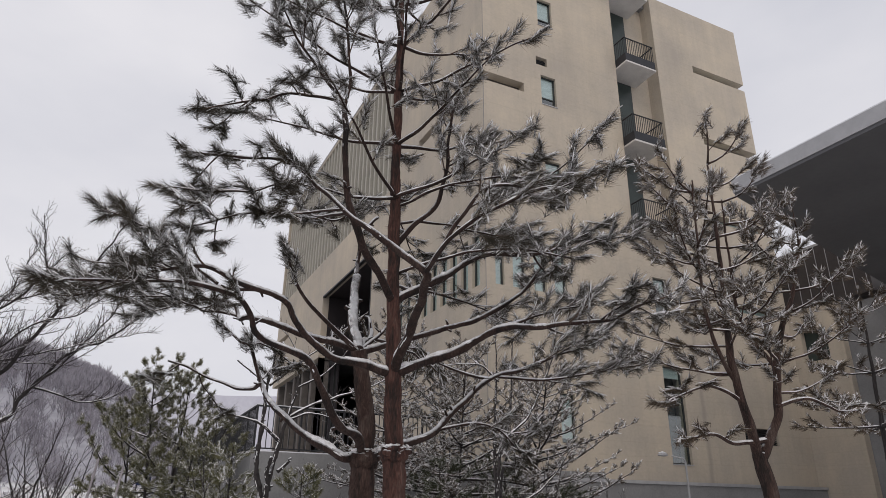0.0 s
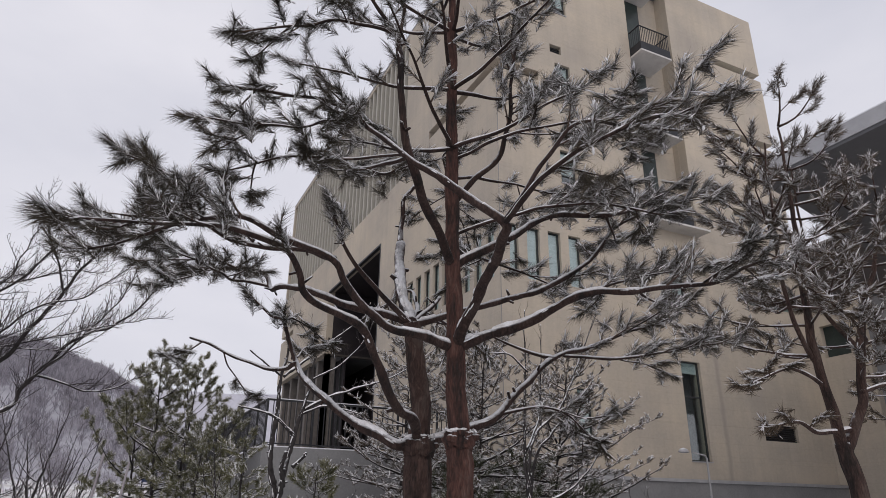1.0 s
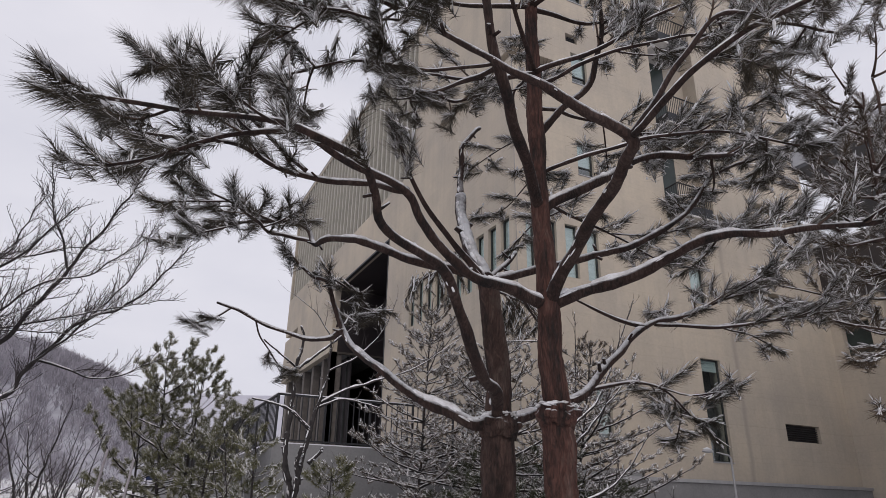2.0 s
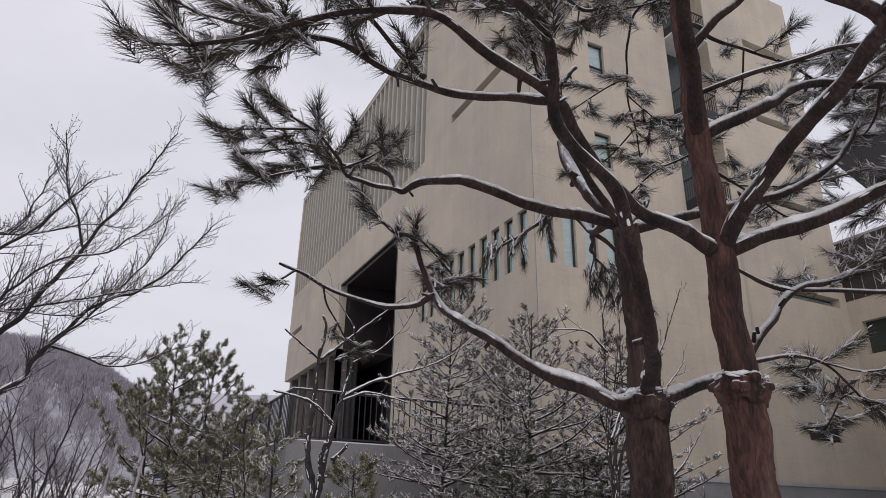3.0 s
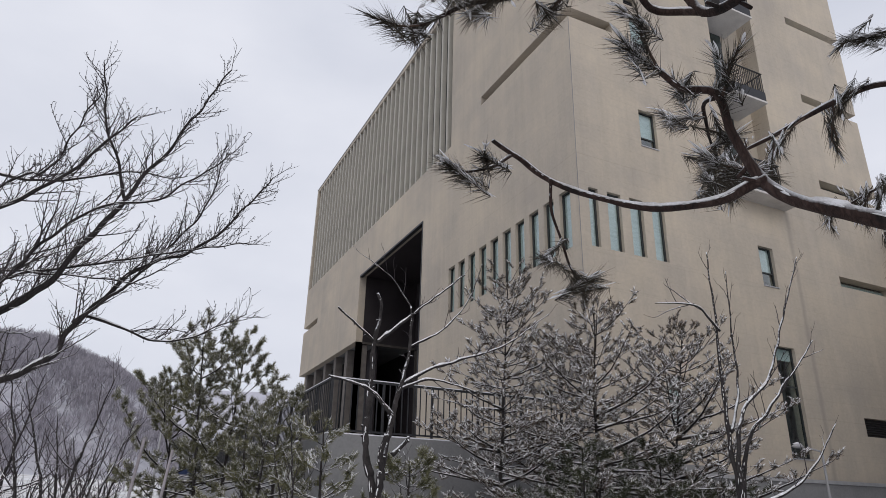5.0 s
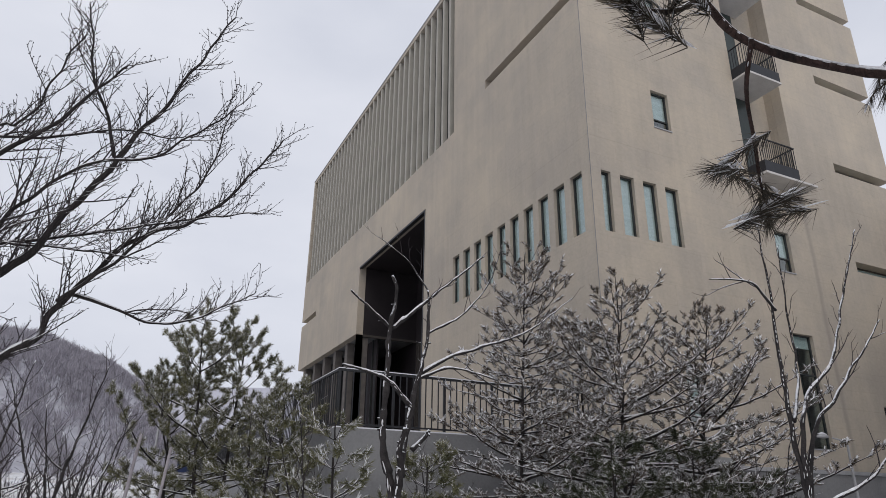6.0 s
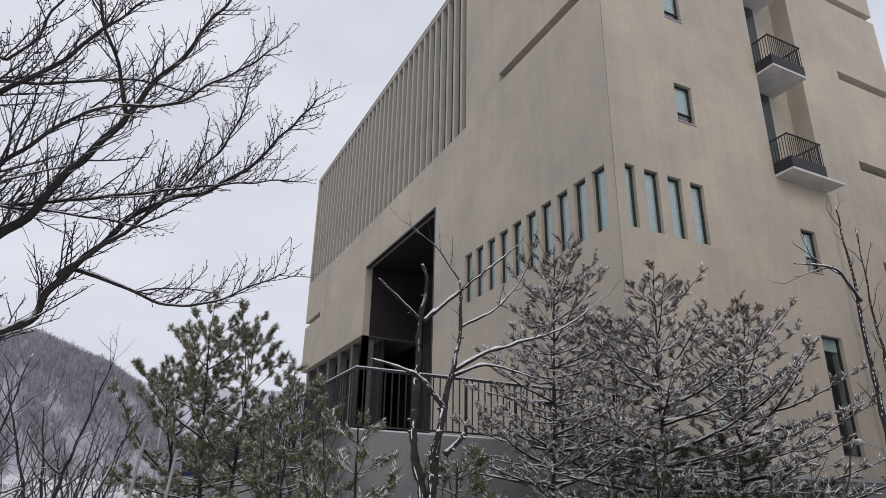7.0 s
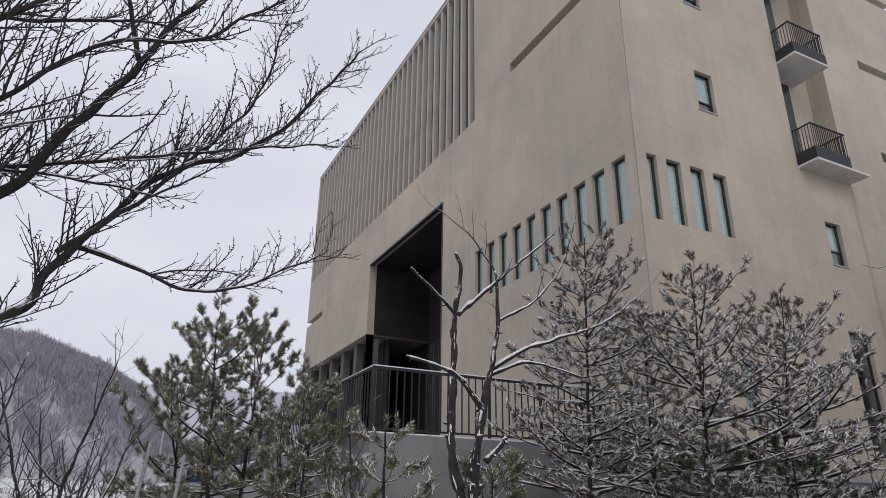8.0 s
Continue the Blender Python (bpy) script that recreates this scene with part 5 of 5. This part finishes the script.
cherry = Tree("bare_tree", "bare dark-barked tree with fine spreading winter twigs", "tree", 61, M_BARK_DARK)
cherry.limb("trunk", [(-4.4, 12.2, -0.1), (-4.1, 12.2, 1.0), (-3.7, 12.2, 1.7)], 0.17, 0.13, 12, 0.1, 0)
cherry.spurs, cherry.jitter, cherry.twig_snow, cherry.tip_fall = 0.5, 0.11, 0.45, 0.72
CHERRY = [
    ([(-3.7, 12.2, 1.65), (-2.6, 12.35, 2.15), (-1.57, 12.39, 2.71), (-1.4, 12.55, 3.11), (-1.24, 12.51, 3.34), (-1.03, 12.47, 3.61), (-0.78, 12.43, 3.93), (-0.35, 12.38, 4.14), (0.03, 12.24, 4.53), (0.42, 12.18, 5.18)], 0.066, 0.009),
    ([(-3.7, 12.2, 1.65), (-2.7, 12.2, 2.5), (-1.72, 12.2, 3.4), (-1.45, 12.2, 3.85), (-1.11, 12.16, 4.55), (-0.9, 12.1, 4.95), (-0.69, 12.03, 5.39), (-0.27, 11.92, 6.37)], 0.075, 0.008),
    ([(-1.28, 12.63, 3.32), (-0.84, 12.65, 3.24), (-0.43, 12.65, 3.14), (-0.04, 12.56, 3.29), (0.37, 12.46, 3.52)], 0.022, 0.006),
    ([(-1.11, 12.16, 4.55), (-1.25, 12.1, 4.9), (-1.42, 12.0, 5.3), (-1.6, 11.9, 6.0)], 0.022, 0.007),
    ([(-1.35, 12.27, 3.15), (-0.96, 12.34, 3.6), (-0.64, 12.45, 4.09), (-0.26, 12.55, 4.78), (-0.1, 12.56, 5.65)], 0.024, 0.006),
    ([(-3.7, 12.2, 1.7), (-3.4, 12.2, 3.2), (-2.6, 12.3, 3.96), (-1.76, 11.76, 4.39), (-1.15, 11.7, 5.31)], 0.064, 0.01),
    ([(-2.7, 12.3, 2.5), (-1.88, 11.71, 3.4), (-1.42, 11.47, 4.0), (-0.72, 11.33, 4.31), (-0.2, 11.27, 4.88)], 0.03, 0.007),
    ([(-2.6, 12.3, 4.6), (-1.79, 12.05, 4.55), (-1.16, 12.14, 4.85), (-0.55, 12.22, 4.96)], 0.024, 0.006),
    ([(-3.4, 12.2, 3.2), (-2.5, 12.6, 3.6), (-1.59, 12.22, 3.62), (-0.81, 12.39, 3.67)], 0.026, 0.006),
    ([(-2.7, 12.3, 3.3), (-1.73, 12.3, 3.64), (-0.98, 12.3, 3.92), (-0.14, 12.3, 4.22), (0.33, 12.3, 4.36)], 0.024, 0.006),
    ([(-3.5, 12.2, 2.7), (-2.06, 11.51, 4.2), (-1.77, 11.35, 4.33), (-1.49, 11.27, 5.23)], 0.024, 0.007),
]
for pts, a, b in CHERRY:
    path, radii = cherry.limb("limb", pts, a * 0.82, b * 0.9, 8, 0.14, 1.0, 0.06, 0.035)
    bare_twigs(cherry, path, radii, 0.22, 0.040, 0.60, 1, 0.72, 0.14)
    bare_twigs(cherry, path, radii, 0.25, 0.035, 0.16, 0, 1.0, 0.1)
cherry.finish(M_BARE_TWIG)

pruned = Tree("bare_tree", "pruned bare tree with snow along its cut limbs", "tree", 67, M_BARK_SNOWY)
PRUNED = [
    ([(3.25, 15.45, -0.1), (3.22, 15.45, 1.0), (3.15, 15.5, 1.8), (2.99, 15.5, 2.47), (3.04, 15.55, 3.45), (3.06, 15.55, 4.17), (3.17, 15.6, 4.79), (3.08, 15.6, 5.1)], 0.095, 0.024, 2),
    ([(3.26, 15.42, 0.9), (3.24, 15.4, 1.85), (3.45, 15.5, 2.94), (3.58, 15.5, 3.5), (3.76, 15.6, 4.19), (3.80, 15.7, 4.97)], 0.08, 0.018, 0.6),
    ([(3.80, 15.7, 4.95), (3.4, 15.8, 5.53), (2.86, 15.9, 5.9)], 0.014, 0.005, 0.2),
    ([(3.58, 15.5, 3.48), (4.2, 15.55, 3.85), (4.76, 15.6, 4.06), (5.9, 15.8, 4.55), (7.1, 16.0, 5.4)], 0.034, 0.007, 0.3),
    ([(3.56, 15.5, 3.42), (4.06, 15.3, 3.59), (4.85, 15.2, 3.45)], 0.026, 0.010, 0.4),
    ([(3.45, 15.5, 2.96), (2.87, 15.2, 3.3), (2.15, 15.0, 3.42)], 0.04, 0.016, 2),
    ([(3.12, 15.55, 4.2), (3.84, 15.7, 4.84), (4.96, 15.8, 5.84)], 0.035, 0.010, 0.35),
    ([(3.06, 15.55, 4.2), (2.68, 15.4, 4.4), (2.29, 15.3, 4.65)], 0.028, 0.014, 2),
    ([(3.76, 15.6, 4.2), (4.4, 15.6, 4.6), (5.0, 15.7, 5.3), (5.3, 15.7, 6.1)], 0.022, 0.007, 0.3),
    ([(3.3, 15.42, 1.9), (3.2, 15.3, 2.3), (3.25, 15.2, 2.6)], 0.05, 0.035, 2),
    ([(3.45, 15.45, 2.3), (3.65, 15.4, 2.5), (3.7, 15.35, 2.62)], 0.04, 0.03, 2),
]
for pts, a, b, s in PRUNED:
    path, radii = pruned.limb("limb", pts, a, b, 11, 0.42, 0.85 if a > 0.045 else 1.2, 0.045, 0.02, stubs=4)
    pruned.plaster(path, radii, 0.5)
    if s < 1:
        bare_twigs(pruned, path, radii, s, 0.22, 0.55, 1, 0.8, 0.15)
pruned.finish(M_BARE_TWIG)

snowy = Tree("bare_tree", "thin bare sapling with snow caught in its forks", "tree", 71, M_BARK_SNOWY)
SNOWY = [
    ([(6.6, 11.2, -0.1), (6.56, 11.2, 1.0), (6.54, 11.2, 1.73), (6.53, 11.25, 2.69), (6.62, 11.3, 3.77), (6.64, 11.3, 4.42), (6.69, 11.35, 5.14)], 0.055, 0.008, 0.4),
    ([(6.67, 11.3, 3.9), (6.19, 11.2, 4.17), (5.35, 11.1, 4.08)], 0.02, 0.006, 0.3),
    ([(6.56, 11.2, 1.6), (6.61, 11.0, 2.42), (6.84, 10.8, 2.78), (7.64, 10.6, 3.74)], 0.036, 0.008, 0.4),
    ([(6.56, 11.2, 1.4), (6.6, 11.1, 2.6), (7.2, 11.0, 3.3), (7.61, 11.0, 4.09), (8.09, 10.9, 5.16)], 0.036, 0.007, 0.35),
    ([(6.56, 11.2, 1.5), (7.27, 10.8, 1.94), (7.8, 10.6, 2.63)], 0.026, 0.008, 0.4),
    ([(6.54, 11.2, 2.5), (6.9, 11.3, 3.1), (7.05, 11.4, 4.0), (7.1, 11.4, 4.9)], 0.022, 0.006, 0.3),
]
for pts, a, b, s in SNOWY:
    path, radii = snowy.limb("limb", pts, a, b, 7, 0.2, 1.4, 0.06, 0.025, stubs=1)
    snowy.plaster(path, radii, 0.7)
    bare_twigs(snowy, path, radii, s, 0.2, 0.55, 1, 0.75, 0.25)
snowy.finish(M_BARE_TWIG)


def sapling(x, y, height, seed, stems=3, label="bare multi-stemmed sapling with snow on its twigs"):
    t = Tree("bare_sapling", label, "sapling", seed, M_BARK_SNOWY, group="bare saplings")
    r = t.r
    z = ground_height(x, y) - 0.05
    for i in range(stems):
        a, lean = r.uniform(0, 6.3), r.uniform(0.08, 0.32) * height
        v = Vector((math.cos(a), math.sin(a), 0))
        b = Vector((x, y, z)) + v * 0.12
        h = height * r.uniform(0.7, 1.0)
        path, radii = t.limb("stem", [b, b + v * lean * 0.3 + Vector((0, 0, h * 0.4)), b + v * lean * 0.7 + Vector((0, 0, h * 0.75)), b + v * lean + Vector((0, 0, h))], 0.012 * height, 0.006, 7, 0.2, 1.3, 0.10, 0.03)
        t.plaster(path, radii, 1.4)
        bare_twigs(t, path, radii, 0.22, 0.17, 0.27 * height, 1, 0.95, 0.2)
    t.finish(M_BARE_TWIG)


for x, y, h, s, n in ((-1.57, 17.5, 4.05, 81, 2), (-1.18, 18.5, 3.84, 94, 3), (-1.4, 22.5, 3.7, 82, 4), (-4.0, 24.0, 4.2, 83, 3), (-0.6, 27.0, 3.4, 84, 3), (-2.6, 18.6, 4.2, 91, 4), (-0.9, 24.5, 3.6, 92, 4), (2.5, 17.2, 3.0, 85, 3), (1.9, 19.2, 3.2, 86, 3),
                      (-3.0, 30.0, 4.0, 87, 4), (5.0, 17.5, 2.7, 88, 3), (9.6, 14.5, 2.9, 89, 3), (14.0, 17.0, 2.6, 90, 3)):
    sapling(x, y, h, s, n)

for base, top, seed, reach in (((1.9, 18.4, -0.1), (1.95, 18.4, 2.9), 95, 1.1), ((4.4, 16.9, -0.1), (4.4, 16.9, 2.3), 96, 1.0), ((7.6, 15.8, -0.1), (7.6, 15.8, 2.7), 97, 1.5), ((9.3, 15.6, -0.1), (9.4, 15.6, 2.8), 98, 1.6), ((11.3, 15.8, -0.1), (11.3, 15.8, 2.2), 99, 1.4)):
    t = Tree("low_pine_bush", "low pine bush with drooping snowy needles", "bush", seed, M_BARK_DARK, M_NEEDLE_DEEP if base[0] > 6 else M_NEEDLE_GREEN, "low pines")
    t.flare, t.sag, t.lite = 14.0, 0.1, True
    whorled(t, base, top, 0.8, reach, 0.33, 5, 0.11, 40, 0.0060, 0.34, rise=0.3, r0=0.045, snow=0.7, fork=3, wild=0.6)

low = Tree("low_pine_bush", "low pine bush with pale snowy needles", "bush", 93, M_BARK_DARK, M_NEEDLE_GREEN)
whorled(low, (2.75, 17.0, -0.1), (2.7, 17.0, 3.0), 0.9, 1.2, 0.4, 4, 0.12, 34, 0.006, 0.36, rise=0.5, r0=0.05, snow=0.9, fork=2)


# ---- brush, hill and far woods ----
def brush():
    g, r = Geo(), random.Random(3)
    for i in range(1500):
        x, y = r.uniform(-16, 3.2), r.uniform(24, 60)
        z = ground_height(x, y) - 0.05
        for k in range(3):
            a, l, h = r.uniform(0, 6.3), r.uniform(0.1, 0.6), r.uniform(0.3, 1.0)
            w = r.uniform(0.004, 0.009)
            q = len(g.v)
            tip = (x + math.cos(a) * l, y + math.sin(a) * l, z + h)
            g.v += [(x - w, y, z), (x + w, y, z), (x, y + 2 * w, z), tip]
            g.f += [(q, q + 1, q + 3), (q + 1, q + 2, q + 3), (q + 2, q, q + 3)]
    tagged(part("dry_brush", g, M_SHRUB), "dry leafless brush standing in the snow", "brush", kind="stuff")


brush()


def profile(deg):
    """The hill's height over its distance, by bearing."""
    marks = ((-75, 0.20), (-40, 0.235), (-20, 0.225), (-8.4, 0.211), (-4.6, 0.197), (-0.9, 0.183), (1.6, 0.155), (3.0, 0.128), (4.5, 0.105), (7.0, 0.075), (12.0, 0.05))
    for (a, p), (b, q) in zip(marks, marks[1:]):
        if a <= deg <= b:
            t = (deg - a) / (b - a)
            return p + (q - p) * t
    return 0.05


def hill_point(deg, t):
    d = 70 + 190 * t
    s = t * t * (3 - 2 * t)
    h = (0.03 * d - 4.5) * (1 - s) + (profile(deg) - 0.026) * 260 * s
    a = radians(deg)
    n = noise.noise(Vector((deg * 0.25, t * 4, 0))) * 4.0 * s
    return Vector((d * math.sin(a), d * math.cos(a) + 7, 1.6 + h + n))


def build_hill():
    g = Geo()
    degs = [-75 + 0.75 * i for i in range(117)]
    rows = 26
    for j in range(rows + 5):
        t = j / rows
        for deg in degs:
            p = hill_point(deg, min(t, 1.0))
            if t > 1:
                p = p + Vector((math.sin(radians(deg)), math.cos(radians(deg)), 0)) * (t - 1) * 200 + Vector((0, 0, -(t - 1) * 60))
            g.v.append(tuple(p))
    w = len(degs)
    for j in range(rows + 4):
        for i in range(w - 1):
            a = j * w + i
            g.f.append((a, a + 1, a + w + 1, a + w))
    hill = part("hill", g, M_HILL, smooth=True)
    tagged(hill, "snow-covered hillside under leafless woods", "hill", kind="structure")
    wood, r = Geo(), random.Random(9)
    for i in range(17000):
        deg, t = r.uniform(-30, 9), 1 - r.random() ** 1.6 * 0.95
        if noise.noise(Vector((deg * 0.5, t * 6, 3))) + (t - 0.35) * 1.6 < r.uniform(-0.3, 0.3):
            continue
        p = hill_point(deg, t)
        h = r.uniform(1.8, 4.4) * (1.35 if r.random() < 0.06 else 1)
        for k in range(13):
            a = r.uniform(0, 6.3)
            s = r.uniform(0.05, 0.42) * h
            q = p + Vector((0, 0, h * r.uniform(0.12, 0.55)))
            e = p + Vector((math.cos(a) * s, math.sin(a) * s, h * (1 - (s / h) ** 1.3 * 1.2) * r.uniform(0.75, 1.0)))
            wv = Vector((r.uniform(-1, 1), r.uniform(-1, 1), 0)).normalized() * 0.036
            b = len(wood.v)
            wood.v += [tuple(q - wv), tuple(q + wv), tuple(e + wv * 1.6), tuple(e - wv * 1.6)]
            wood.f.append((b, b + 1, b + 2, b + 3))
        b = len(wood.v)
        wood.v += [tuple(p + Vector((-0.06, 0, -0.5))), tuple(p + Vector((0.06, 0, -0.5))), tuple(p + Vector((0, 0, h * 0.9)))]
        wood.f.append((b, b + 1, b + 2))
    tagged(part("far_woods", wood, M_HAZY_WOOD), "leafless woods on a far hillside, coloured pale for haze", "woods", kind="stuff")
    far = Geo()
    for j in range(2):
        for i in range(41):
            a = radians(-30 + 2 * i)
            d = 900
            h = 1.6 + d * (0.1535 + 0.006 * noise.noise(Vector((i * 0.35, 0, 8)))) if j else -20
            far.v.append((d * math.sin(a), d * math.cos(a), h))
    for i in range(40):
        far.f.append((i, i + 1, i + 42, i + 41))
    tagged(part("far_ridge", far, M_HAZY_RIDGE, smooth=True), "far ridge coloured pale for haze", "hill", kind="structure")


build_hill()


# ---- small things ----
def street_lamp(x, y, z, side, reach, label):
    root = new("street_lamp")
    tagged(root, label, "street lamp")
    root.location = (x, y, ground_height(x, y))
    h = z - root.location.z
    g = Geo()
    g.tube([Vector((0, 0, -0.05)), Vector((0, 0, h * 0.5)), Vector((0, 0, h - 0.12)), Vector((side * 0.08, 0, h - 0.02)), Vector((side * reach * 0.6, 0, h + 0.05))], [0.05, 0.042, 0.035, 0.03, 0.022], 10)
    part("pole", g, M_EDGE, root, "pale metal pole with a curved arm", smooth=True)
    bm = bmesh.new()
    bmesh.ops.create_uvsphere(bm, u_segments=14, v_segments=8, radius=1)
    for v in bm.verts:
        v.co = Vector((v.co.x * 0.24 + side * reach, v.co.y * 0.12, (v.co.z * 0.075 if v.co.z > 0 else v.co.z * 0.045) + h + 0.06))
    me = bpy.data.meshes.new("lamp_head")
    bm.to_mesh(me)
    bm.free()
    me.materials.append(M_EDGE)
    me.shade_smooth()
    part("lamp_head", me, M_EDGE, root, "flat oval lamp head")
    s = Geo()
    s.tube([Vector((side * reach - 0.2, 0, h + 0.135)), Vector((side * reach, 0, h + 0.15)), Vector((side * reach + 0.2, 0, h + 0.135))], [0.01, 0.05, 0.01], 8)
    part("snow_cap", s, M_SNOW, root, smooth=True)


street_lamp(19.0, 18.83, 3.45, -1, 1.05, "grey street lamp with a flat head beside the wall")
street_lamp(0.72, 30.0, 4.85, 1, 0.02, "small far lamp with a snow-capped head")

for x0, y0, x1, y1, h in ((-0.42, 20.2, -0.15, 20.5, 2.75), (0.25, 21.0, 0.5, 21.3, 2.6)):
    root = new("support_stake")
    tagged(root, "pale wooden stake propping up a young tree", "stake", "tree stakes")
    g = Geo()
    g.tube([Vector((x0, y0, -0.1)), Vector((x1, y1, h))], [0.035, 0.03], 8)
    part("pole", g, M_SHRUB, root, smooth=True)

M_BLUE = mat("blue_sheet", (0.06, 0.09, 0.22), (0.05, 0.07, 0.15), rough=0.5, scale=3, fine=20, bump=0.4, depth=0.02)
board = new("notice_board")
tagged(board, "small blue board on two steel legs among pines", "board")
boxed("panel", M_BLUE, board, 1.10, 26.0, 2.28, 1.55, 26.04, 2.66, bevel=0.008)
for x in (1.13, 1.52):
    g = Geo()
    g.tube([Vector((x, 26.06, -0.15)), Vector((x, 26.06, 2.66))], [0.02, 0.02], 8)
    part("leg", g, M_METAL, board)
g = Geo()
g.box(1.14, 25.994, 2.55, 1.40, 25.998, 2.60)
part("text_bar", g, M_SNOW, board)
